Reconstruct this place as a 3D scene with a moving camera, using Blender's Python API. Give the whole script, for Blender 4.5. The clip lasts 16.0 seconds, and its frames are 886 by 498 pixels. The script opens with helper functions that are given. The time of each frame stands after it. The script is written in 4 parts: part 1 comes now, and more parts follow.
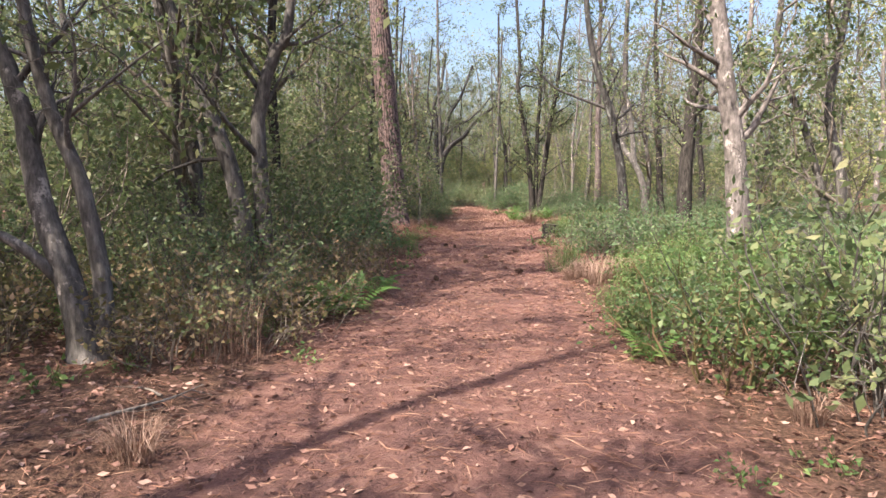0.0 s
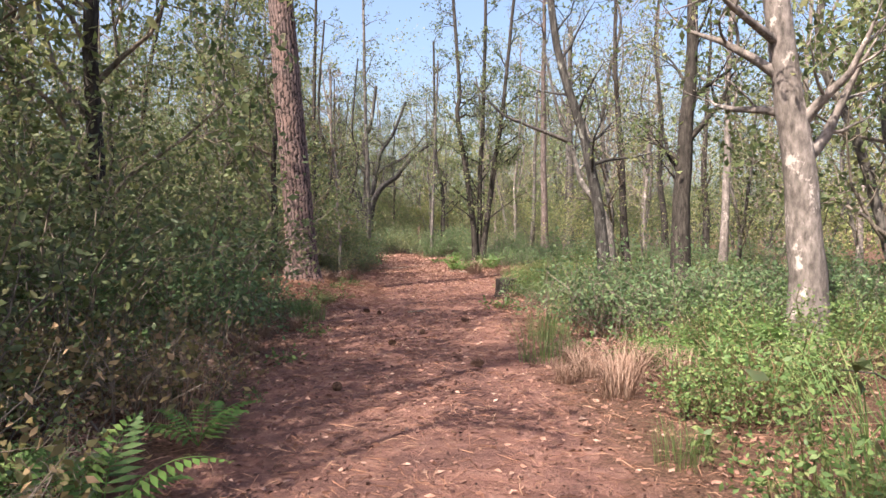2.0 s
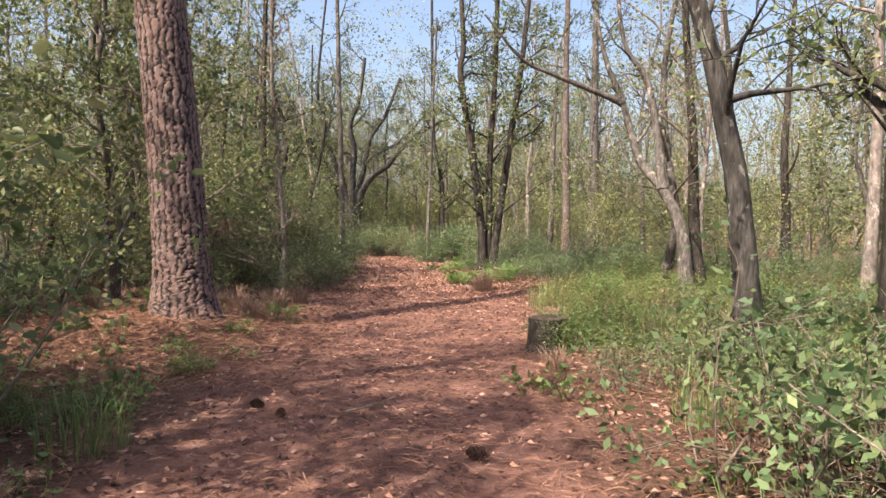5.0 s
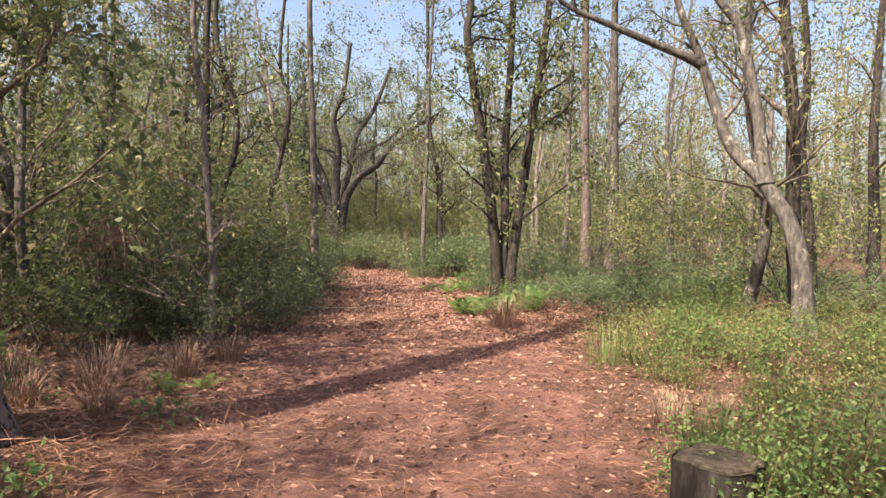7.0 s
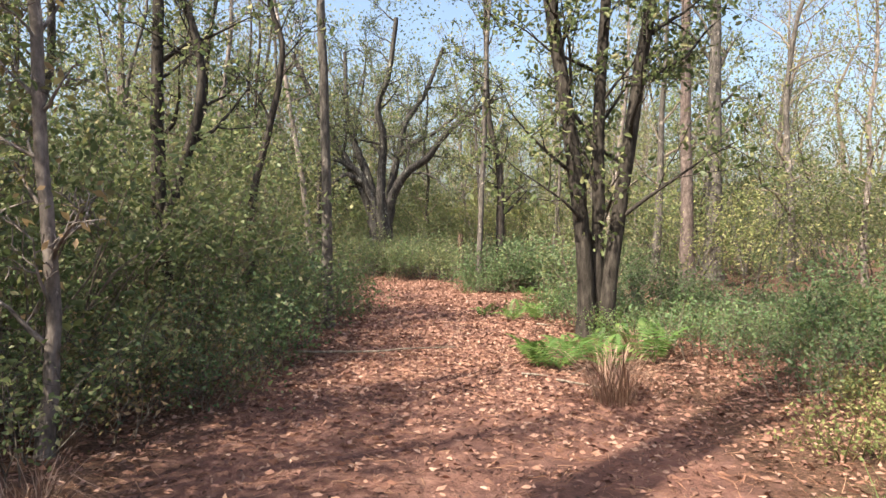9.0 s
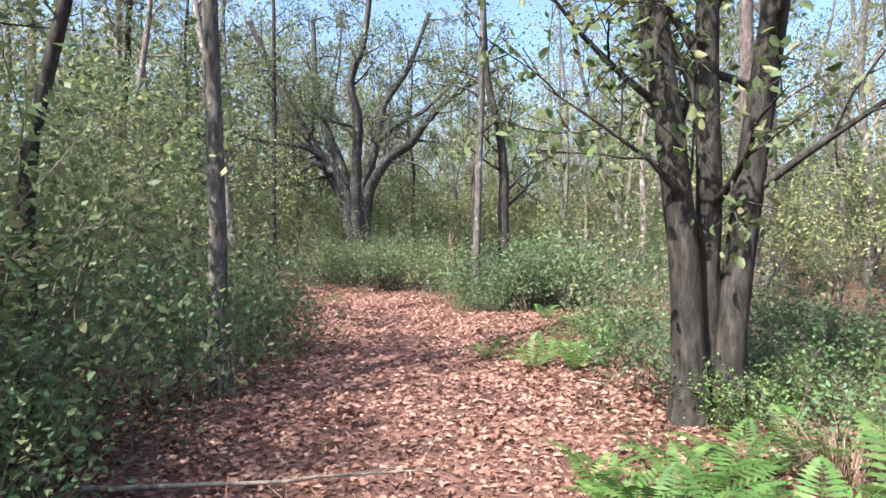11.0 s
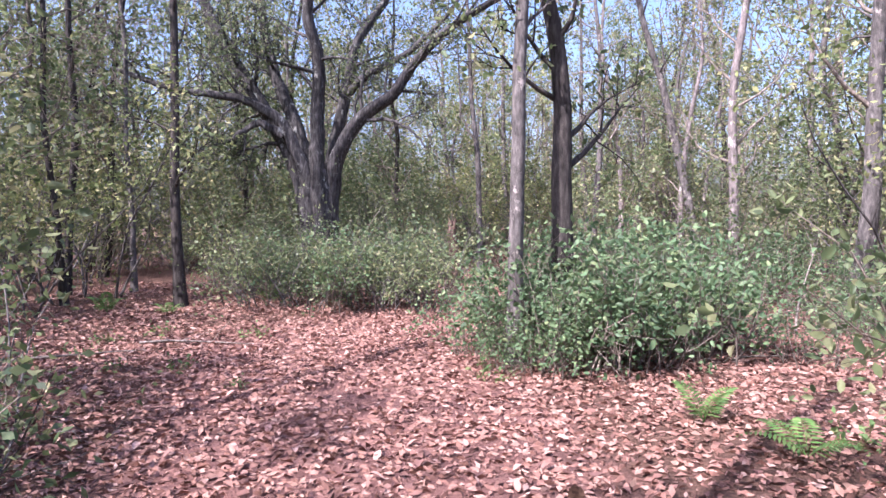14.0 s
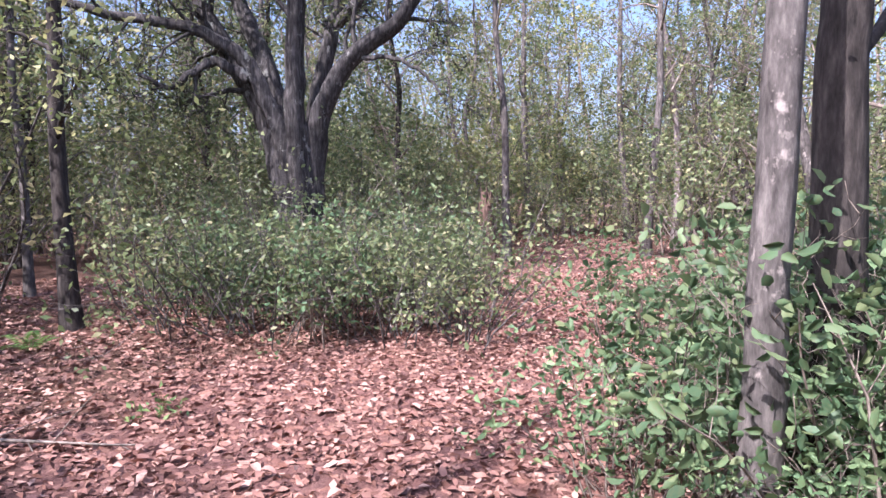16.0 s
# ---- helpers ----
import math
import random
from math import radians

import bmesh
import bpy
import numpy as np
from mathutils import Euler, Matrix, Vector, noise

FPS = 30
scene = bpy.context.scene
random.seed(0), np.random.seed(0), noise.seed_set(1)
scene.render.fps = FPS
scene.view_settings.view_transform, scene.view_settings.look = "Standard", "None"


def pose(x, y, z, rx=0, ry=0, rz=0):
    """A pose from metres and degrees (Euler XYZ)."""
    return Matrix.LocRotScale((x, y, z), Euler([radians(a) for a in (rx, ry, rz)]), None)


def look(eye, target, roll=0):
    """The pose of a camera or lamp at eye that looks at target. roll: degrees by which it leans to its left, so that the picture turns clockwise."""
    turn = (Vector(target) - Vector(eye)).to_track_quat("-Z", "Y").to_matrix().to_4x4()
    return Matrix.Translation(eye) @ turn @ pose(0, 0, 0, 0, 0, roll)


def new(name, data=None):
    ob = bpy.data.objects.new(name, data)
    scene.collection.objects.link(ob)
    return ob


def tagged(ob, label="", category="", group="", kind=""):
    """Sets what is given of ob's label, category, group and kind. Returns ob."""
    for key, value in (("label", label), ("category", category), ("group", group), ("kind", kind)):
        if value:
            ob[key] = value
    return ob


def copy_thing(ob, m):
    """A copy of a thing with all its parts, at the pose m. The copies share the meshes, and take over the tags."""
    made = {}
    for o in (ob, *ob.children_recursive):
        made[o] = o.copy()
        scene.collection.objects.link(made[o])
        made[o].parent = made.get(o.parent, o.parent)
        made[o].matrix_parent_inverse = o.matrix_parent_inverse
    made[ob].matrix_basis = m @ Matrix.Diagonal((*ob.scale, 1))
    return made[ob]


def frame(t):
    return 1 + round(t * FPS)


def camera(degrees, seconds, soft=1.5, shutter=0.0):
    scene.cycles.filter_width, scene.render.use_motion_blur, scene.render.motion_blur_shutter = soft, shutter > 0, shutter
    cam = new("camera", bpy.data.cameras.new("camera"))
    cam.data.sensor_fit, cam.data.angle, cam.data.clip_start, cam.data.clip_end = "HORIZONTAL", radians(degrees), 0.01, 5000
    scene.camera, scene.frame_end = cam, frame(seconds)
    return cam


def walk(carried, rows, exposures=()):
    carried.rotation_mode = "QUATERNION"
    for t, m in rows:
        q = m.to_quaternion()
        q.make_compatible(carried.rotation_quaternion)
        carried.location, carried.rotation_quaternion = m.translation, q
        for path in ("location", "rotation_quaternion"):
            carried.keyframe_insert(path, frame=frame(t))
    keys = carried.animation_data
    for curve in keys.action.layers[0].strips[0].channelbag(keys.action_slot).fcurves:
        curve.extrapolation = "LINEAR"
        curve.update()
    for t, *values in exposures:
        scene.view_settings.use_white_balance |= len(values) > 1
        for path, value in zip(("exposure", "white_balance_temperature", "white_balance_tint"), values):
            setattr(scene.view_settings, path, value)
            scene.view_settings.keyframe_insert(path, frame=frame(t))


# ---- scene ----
cam = camera(69.0, 16.0)

PATH = [
    (0, (-0.097, -0.007, 1.41), (-0.099, 1.982, 1.203), 0.2),
    (0.5, (-0.226, 1.029, 1.34), (-0.226, 3.028, 1.293), -0.2),
    (1, (-0.156, 2.046, 1.286), (-0.152, 4.045, 1.24), -0.2),
    (1.5, (-0.089, 2.968, 1.313), (0.144, 4.954, 1.272), 0.5),
    (2, (0.145, 3.979, 1.326), (0.343, 5.968, 1.261), 0.2),
    (2.5, (0.46, 4.794, 1.424), (0.635, 6.785, 1.333), 0.7),
    (3, (0.626, 5.884, 1.389), (0.801, 7.874, 1.296), 0.6),
    (5.5, (0.851, 10.465, 1.298), (1.051, 12.454, 1.233), 0.7),
    (6, (0.877, 11.456, 1.296), (1.085, 13.445, 1.234), 0.7),
    (6.5, (0.923, 12.523, 1.374), (1.137, 14.511, 1.317), 0.7),
    (7, (0.998, 13.395, 1.39), (1.216, 15.383, 1.337), 0.6),
    (7.5, (1.062, 14.32, 1.37), (1.172, 16.317, 1.326), 0.6),
    (8, (1.229, 15.338, 1.346), (1.252, 17.337, 1.299), 0.7),
    (8.5, (1.282, 16.324, 1.395), (1.311, 18.323, 1.35), 0.5),
    (9, (1.381, 17.386, 1.403), (1.415, 19.386, 1.357), 0.4),
    (9.5, (1.492, 18.519, 1.293), (1.529, 20.518, 1.258), 0.0),
    (10, (1.622, 19.493, 1.308), (1.664, 21.493, 1.278), -0.1),
    (12.5, (1.569, 24.501, 1.387), (1.652, 26.498, 1.319), -0.5),
    (13, (1.577, 25.398, 1.401), (1.667, 27.394, 1.329), -0.6),
    (13.5, (1.563, 26.259, 1.395), (1.66, 28.255, 1.315), -0.5),
    (14, (1.565, 27.253, 1.359), (1.663, 29.249, 1.275), -0.6),
    (14.5, (1.578, 28.215, 1.344), (1.682, 30.207, 1.194), -0.7),
    (15, (1.497, 29.26, 1.321), (1.608, 31.25, 1.154), -0.9),
    (15.5, (1.314, 30.189, 1.39), (1.434, 32.179, 1.231), -0.7),
    (16, (1.21, 31.09, 1.338), (1.336, 33.08, 1.179), -0.6),
]
walk(cam, [(t, look(eye, target, roll)) for t, eye, target, roll in PATH], [(0, 1.3, 6050, 13), (3, 1.22, 6300, 15), (5.5, 1.18, 6600, 14), (8.2, 1.26, 6800, 13), (10, 1.38, 5800, 3), (12.5, 1.6, 5350, 22), (14.5, 1.48, 5200, 30), (16, 1.42, 5250, 28)])

# ---- light ----
world = bpy.data.worlds.new("world")
scene.world = world
world.use_nodes = True
wn = world.node_tree.nodes
sky = wn.new("ShaderNodeTexSky")
sky.sky_type, sky.sun_disc = "NISHITA", False
SUN_FROM = Vector((-0.74, -0.67, 0.0)).normalized()
SUN_ELEV = radians(52)
sky.sun_elevation = SUN_ELEV
sky.sun_rotation = math.atan2(SUN_FROM.x, SUN_FROM.y)
sky.air_density, sky.dust_density, sky.ozone_density = 1.1, 5.0, 1.0
world.node_tree.links.new(sky.outputs[0], wn["Background"].inputs[0])
wn["Background"].inputs[1].default_value = 0.135
sun = new("sun", bpy.data.lights.new("sun", "SUN"))
sun.data.energy, sun.data.angle, sun.data.color = 5.0, radians(0.5), (1.0, 0.88, 0.70)
to_sun = SUN_FROM * math.cos(SUN_ELEV) + Vector((0, 0, math.sin(SUN_ELEV)))
sun.matrix_world = look(to_sun * 50, (0, 0, 0))


# ---- materials ----
class Nodes:
    """A small wrapper that adds nodes to one material."""

    def __init__(self, name):
        self.mat = bpy.data.materials.new(name)
        self.mat.use_nodes = True
        self.tree = self.mat.node_tree
        self.bsdf = self.tree.nodes["Principled BSDF"]
        self.out = self.tree.nodes["Material Output"]

    def add(self, kind):
        return self.tree.nodes.new(kind)

    def link(self, a, b):
        self.tree.links.new(a, b)

    def coords(self, scale=(1, 1, 1), world_space=False):
        if world_space:
            src = self.add("ShaderNodeNewGeometry").outputs["Position"]
        else:
            src = self.add("ShaderNodeTexCoord").outputs["Object"]
        m = self.add("ShaderNodeMapping")
        m.inputs["Scale"].default_value = scale
        self.link(src, m.inputs[0])
        return m.outputs[0]

    def noise(self, vec, scale, detail=4.0, rough=0.6):
        n = self.add("ShaderNodeTexNoise")
        n.inputs["Scale"].default_value, n.inputs["Detail"].default_value = scale, detail
        n.inputs["Roughness"].default_value = rough
        self.link(vec, n.inputs["Vector"])
        return n.outputs["Fac"]

    def ramp(self, fac, stops):
        r = self.add("ShaderNodeValToRGB")
        el = r.color_ramp.elements
        while len(el) < len(stops):
            el.new(0.5)
        for e, (p, c) in zip(el, stops):
            e.position, e.color = p, (*c, 1)
        self.link(fac, r.inputs[0])
        return r.outputs[0]

    def mix(self, fac, a, b, blend="MIX"):
        m = self.add("ShaderNodeMix")
        m.data_type, m.blend_type = "RGBA", blend
        for v, i in ((fac, 0), (a, 6), (b, 7)):
            if isinstance(v, (int, float)):
                m.inputs[i].default_value = v
            elif isinstance(v, tuple):
                m.inputs[i].default_value = (*v, 1)
            else:
                self.link(v, m.inputs[i])
        return m.outputs[2]

    def bump(self, height, strength, distance):
        b = self.add("ShaderNodeBump")
        b.inputs["Strength"].default_value, b.inputs["Distance"].default_value = strength, distance
        self.link(height, b.inputs["Height"])
        self.link(b.outputs[0], self.bsdf.inputs["Normal"])


def leaf_material(name, stops, rough=0.45, thin=0.42, object_hue=0.25):
    """Leaves: each one has its own tone from the stops; light shines through a part of the blade."""
    n = Nodes(name)
    geo = n.add("ShaderNodeNewGeometry")
    base = n.ramp(geo.outputs["Random Per Island"], stops)
    info = n.add("ShaderNodeObjectInfo")
    hue = n.add("ShaderNodeHueSaturation")
    span = n.add("ShaderNodeMapRange")
    span.inputs[3].default_value, span.inputs[4].default_value = 1 - object_hue, 1 + object_hue
    n.link(info.outputs["Random"], span.inputs[0])
    n.link(span.outputs[0], hue.inputs["Value"])
    n.link(base, hue.inputs["Color"])
    spots = n.noise(n.coords(), 60, 3)
    col = n.mix(n.ramp(spots, [(0.45, (0, 0, 0)), (0.75, (0.35, 0.35, 0.35))]), hue.outputs[0], (0.16, 0.12, 0.05))
    n.link(col, n.bsdf.inputs["Base Color"])
    n.bsdf.inputs["Roughness"].default_value = rough
    n.bsdf.inputs["Specular IOR Level"].default_value = 0.28
    tr = n.add("ShaderNodeBsdfTranslucent")
    n.link(n.mix(0.12, col, (0.26, 0.33, 0.08)), tr.inputs[0])
    ms = n.add("ShaderNodeMixShader")
    ms.inputs[0].default_value = thin
    n.link(n.bsdf.outputs[0], ms.inputs[1])
    n.link(tr.outputs[0], ms.inputs[2])
    n.link(ms.outputs[0], n.out.inputs[0])
    return n.mat


def bark_material(name, dark, mid, light, stretch=0.25, scale=14, bump=0.03, lichen=0.0, lichen_colour=(0.5, 0.48, 0.42)):
    n = Nodes(name)
    vec = n.coords((1, 1, stretch))
    grain = n.noise(vec, scale, 7, 0.65)
    broad = n.noise(n.coords(), 1.7, 3)
    col = n.ramp(grain, [(0.3, dark), (0.5, mid), (0.72, light)])
    col = n.mix(n.ramp(broad, [(0.35, (0.6, 0.6, 0.6)), (0.7, (1, 1, 1))]), (0.02, 0.018, 0.015), col)
    if lichen:
        patch = n.noise(n.coords((1, 1, 0.7)), 4.5, 5, 0.7)
        fac = n.ramp(patch, [(0.62 - lichen * 0.2, (0, 0, 0)), (0.68 - lichen * 0.2, (0.85, 0.85, 0.85))])
        col = n.mix(fac, col, lichen_colour)
    n.link(col, n.bsdf.inputs["Base Color"])
    n.bsdf.inputs["Roughness"].default_value = 0.9
    n.bsdf.inputs["Specular IOR Level"].default_value = 0.15
    n.bump(grain, 0.9, bump)
    return n.mat


def plate_material():
    """Pine bark: flaky pinkish-grey plates between dark cracks."""
    n = Nodes("pine_plates")
    at = n.add("ShaderNodeAttribute")
    at.attribute_name = "plate"
    flake = n.noise(n.coords((1, 1, 0.6)), 30, 7, 0.7)
    broad = n.noise(n.coords((1, 1, 0.6)), 5, 4)
    plate = n.ramp(flake, [(0.3, (0.06, 0.045, 0.044)), (0.5, (0.15, 0.108, 0.102)), (0.7, (0.30, 0.225, 0.21))])
    plate = n.mix(n.ramp(broad, [(0.4, (0, 0, 0)), (0.65, (0.7, 0.7, 0.7))]), plate, (0.23, 0.15, 0.13))
    col = n.mix(n.ramp(at.outputs["Fac"], [(0.3, (0, 0, 0)), (0.8, (1, 1, 1))]), (0.03, 0.024, 0.023), plate)
    n.link(col, n.bsdf.inputs["Base Color"])
    n.bsdf.inputs["Roughness"].default_value = 0.9
    n.bsdf.inputs["Specular IOR Level"].default_value = 0.15
    n.bump(flake, 0.8, 0.012)
    return n.mat


def ground_material():
    """Bare reddish earth with fallen needles where the path runs, brown litter beside it."""
    n = Nodes("forest_floor")
    p = n.coords((1, 1, 1), world_space=True)
    fine = n.noise(p, 38, 8, 0.7)
    mid = n.noise(p, 6.0, 6, 0.65)
    broad = n.noise(p, 0.7, 4)
    straw = n.noise(n.coords((1, 6, 1), world_space=True), 22, 5, 0.7)
    earth = n.ramp(mid, [(0.3, (0.15, 0.075, 0.062)), (0.5, (0.25, 0.128, 0.102)), (0.7, (0.36, 0.205, 0.165))])
    crumbs = n.noise(p, 90, 4, 0.7)
    earth = n.mix(n.ramp(crumbs, [(0.32, (0.75, 0.75, 0.75)), (0.46, (0, 0, 0))]), earth, (0.10, 0.05, 0.042))
    patches = n.noise(p, 1.6, 6, 0.7)
    earth = n.mix(n.ramp(patches, [(0.42, (0.7, 0.7, 0.7)), (0.56, (0, 0, 0))]), earth, (0.105, 0.056, 0.053))
    earth = n.mix(n.ramp(straw, [(0.5, (0, 0, 0)), (0.7, (0.55, 0.55, 0.55))]), earth, (0.38, 0.22, 0.155))
    litter = n.ramp(fine, [(0.3, (0.045, 0.03, 0.022)), (0.5, (0.13, 0.075, 0.052)), (0.68, (0.26, 0.15, 0.105))])
    at = n.add("ShaderNodeAttribute")
    at.attribute_name = "trodden"
    edge = n.add("ShaderNodeMath")
    edge.operation = "ADD"
    n.link(at.outputs["Fac"], edge.inputs[0])
    wob = n.add("ShaderNodeMath")
    wob.operation = "MULTIPLY_ADD"
    n.link(mid, wob.inputs[0])
    wob.inputs[1].default_value, wob.inputs[2].default_value = 0.9, -0.45
    n.link(wob.outputs[0], edge.inputs[1])
    col = n.mix(n.ramp(edge.outputs[0], [(0.3, (0, 0, 0)), (0.7, (1, 1, 1))]), litter, earth)
    col = n.mix(n.ramp(broad, [(0.35, (0.72, 0.72, 0.72)), (0.65, (1, 1, 1))]), (0.09, 0.055, 0.05), col)
    n.link(col, n.bsdf.inputs["Base Color"])
    n.bsdf.inputs["Roughness"].default_value = 0.95
    n.bsdf.inputs["Specular IOR Level"].default_value = 0.1
    lumps = n.add("ShaderNodeMath")
    lumps.operation = "MULTIPLY_ADD"
    n.link(mid, lumps.inputs[0])
    lumps.inputs[1].default_value = 1.6
    n.link(fine, lumps.inputs[2])
    n.bump(lumps.outputs[0], 0.9, 0.05)
    return n.mat


def dry_material(name, stops, rough=0.8):
    n = Nodes(name)
    geo = n.add("ShaderNodeNewGeometry")
    col = n.ramp(geo.outputs["Random Per Island"], stops)
    spots = n.noise(n.coords(), 45, 4)
    col = n.mix(n.ramp(spots, [(0.4, (0, 0, 0)), (0.7, (0.45, 0.45, 0.45))]), col, (0.10, 0.05, 0.035))
    n.link(col, n.bsdf.inputs["Base Color"])
    n.bsdf.inputs["Roughness"].default_value = rough
    n.bsdf.inputs["Specular IOR Level"].default_value = 0.2
    return n.mat


def loose_leaf_material():
    """Single dry leaves, each of its own tone."""
    n = Nodes("loose_leaf")
    info = n.add("ShaderNodeObjectInfo")
    col = n.ramp(info.outputs["Random"], [(0.0, (0.12, 0.06, 0.045)), (0.4, (0.26, 0.135, 0.10)), (0.8, (0.38, 0.21, 0.16)), (1.0, (0.48, 0.32, 0.25))])
    veins = n.noise(n.coords((1, 3, 1)), 70, 4)
    col = n.mix(n.ramp(veins, [(0.4, (0, 0, 0)), (0.7, (0.4, 0.4, 0.4))]), col, (0.12, 0.06, 0.045))
    n.link(col, n.bsdf.inputs["Base Color"])
    n.bsdf.inputs["Roughness"].default_value = 0.6
    return n.mat


M_GROUND = ground_material()
M_PINE = bark_material("pine_bark", (0.045, 0.037, 0.035), (0.15, 0.115, 0.105), (0.29, 0.235, 0.215), 0.4, 18, 0.03)
M_PINE_PLATES = plate_material()
M_OAK = bark_material("oak_bark", (0.02, 0.019, 0.019), (0.072, 0.066, 0.062), (0.18, 0.165, 0.155), 0.2, 22, 0.03, 0.1, (0.26, 0.26, 0.23))
M_DARK = bark_material("dark_bark", (0.016, 0.014, 0.013), (0.055, 0.047, 0.042), (0.13, 0.112, 0.098), 0.25, 24, 0.015)
M_GREY = bark_material("grey_bark", (0.045, 0.04, 0.037), (0.13, 0.116, 0.106), (0.28, 0.25, 0.225), 0.3, 24, 0.012, 0.14, (0.40, 0.35, 0.31))
M_PALE = bark_material("pale_bark", (0.09, 0.078, 0.07), (0.23, 0.195, 0.178), (0.42, 0.36, 0.33), 0.4, 18, 0.012, 0.2, (0.54, 0.47, 0.43))
# Paler than the trunk barks, so that fine twigs read as sunlit.
M_TWIG = bark_material("sunlit_twig_bark", (0.07, 0.055, 0.045), (0.22, 0.18, 0.145), (0.44, 0.37, 0.30), 0.5, 20, 0.004)
M_DEAD = bark_material("dead_wood", (0.09, 0.075, 0.062), (0.25, 0.21, 0.175), (0.45, 0.39, 0.33), 0.2, 26, 0.006)
M_RED = bark_material("rotten_wood", (0.03, 0.022, 0.018), (0.11, 0.07, 0.053), (0.24, 0.16, 0.12), 0.2, 22, 0.02)
M_ROT = bark_material("rotting_cut", (0.03, 0.024, 0.018), (0.10, 0.075, 0.055), (0.20, 0.155, 0.11), 1.0, 30, 0.01)
M_LEAF = leaf_material("evergreen_leaf", [(0.0, (0.07, 0.105, 0.048)), (0.45, (0.14, 0.185, 0.08)), (0.8, (0.21, 0.245, 0.11)), (1.0, (0.34, 0.32, 0.17))])
M_SHRUB = leaf_material("shrub_leaf", [(0.0, (0.06, 0.115, 0.055)), (0.5, (0.115, 0.19, 0.088)), (0.85, (0.17, 0.25, 0.115)), (1.0, (0.22, 0.27, 0.12))], 0.52, 0.36)
M_WEED = leaf_material("weed_leaf", [(0.0, (0.075, 0.14, 0.05)), (0.5, (0.13, 0.215, 0.07)), (0.85, (0.19, 0.27, 0.09)), (1.0, (0.26, 0.28, 0.12))], 0.5, 0.36)
M_BROWN = leaf_material("drying_leaf", [(0.0, (0.07, 0.075, 0.033)), (0.4, (0.14, 0.125, 0.055)), (0.7, (0.25, 0.18, 0.095)), (1.0, (0.40, 0.27, 0.17))], 0.6)
# Yellow-green leaf, lightened beyond its own tone to look sunlit, hazy far off.
M_YELLOW = leaf_material("sunlit_yellow_leaf", [(0.0, (0.10, 0.14, 0.045)), (0.5, (0.23, 0.265, 0.10)), (0.85, (0.34, 0.335, 0.14)), (1.0, (0.45, 0.38, 0.2))], 0.5, 0.42)
M_FERN = leaf_material("fern_leaf", [(0.0, (0.075, 0.155, 0.04)), (0.6, (0.12, 0.225, 0.055)), (1.0, (0.19, 0.27, 0.08))], 0.5, 0.4)
M_NEEDLE = leaf_material("pine_needle", [(0.0, (0.03, 0.06, 0.025)), (0.6, (0.06, 0.11, 0.035)), (1.0, (0.12, 0.15, 0.05))], 0.5)
M_LITTER = dry_material("fallen_leaf", [(0.0, (0.15, 0.08, 0.062)), (0.3, (0.24, 0.125, 0.095)), (0.7, (0.36, 0.20, 0.15)), (1.0, (0.45, 0.30, 0.235))], 0.65)
M_LOOSE = loose_leaf_material()
M_STRAW = dry_material("pine_straw", [(0.0, (0.15, 0.07, 0.045)), (0.5, (0.31, 0.155, 0.10)), (1.0, (0.46, 0.28, 0.19))])
M_CRUMB = dry_material("leaf_crumb", [(0.0, (0.05, 0.03, 0.026)), (0.6, (0.13, 0.07, 0.058)), (1.0, (0.34, 0.19, 0.15))])
M_HAY = dry_material("dry_grass", [(0.0, (0.14, 0.085, 0.06)), (0.5, (0.27, 0.17, 0.125)), (1.0, (0.42, 0.30, 0.23))])
M_CONE = dry_material("cone_scale", [(0.0, (0.05, 0.03, 0.02)), (1.0, (0.15, 0.09, 0.06))])


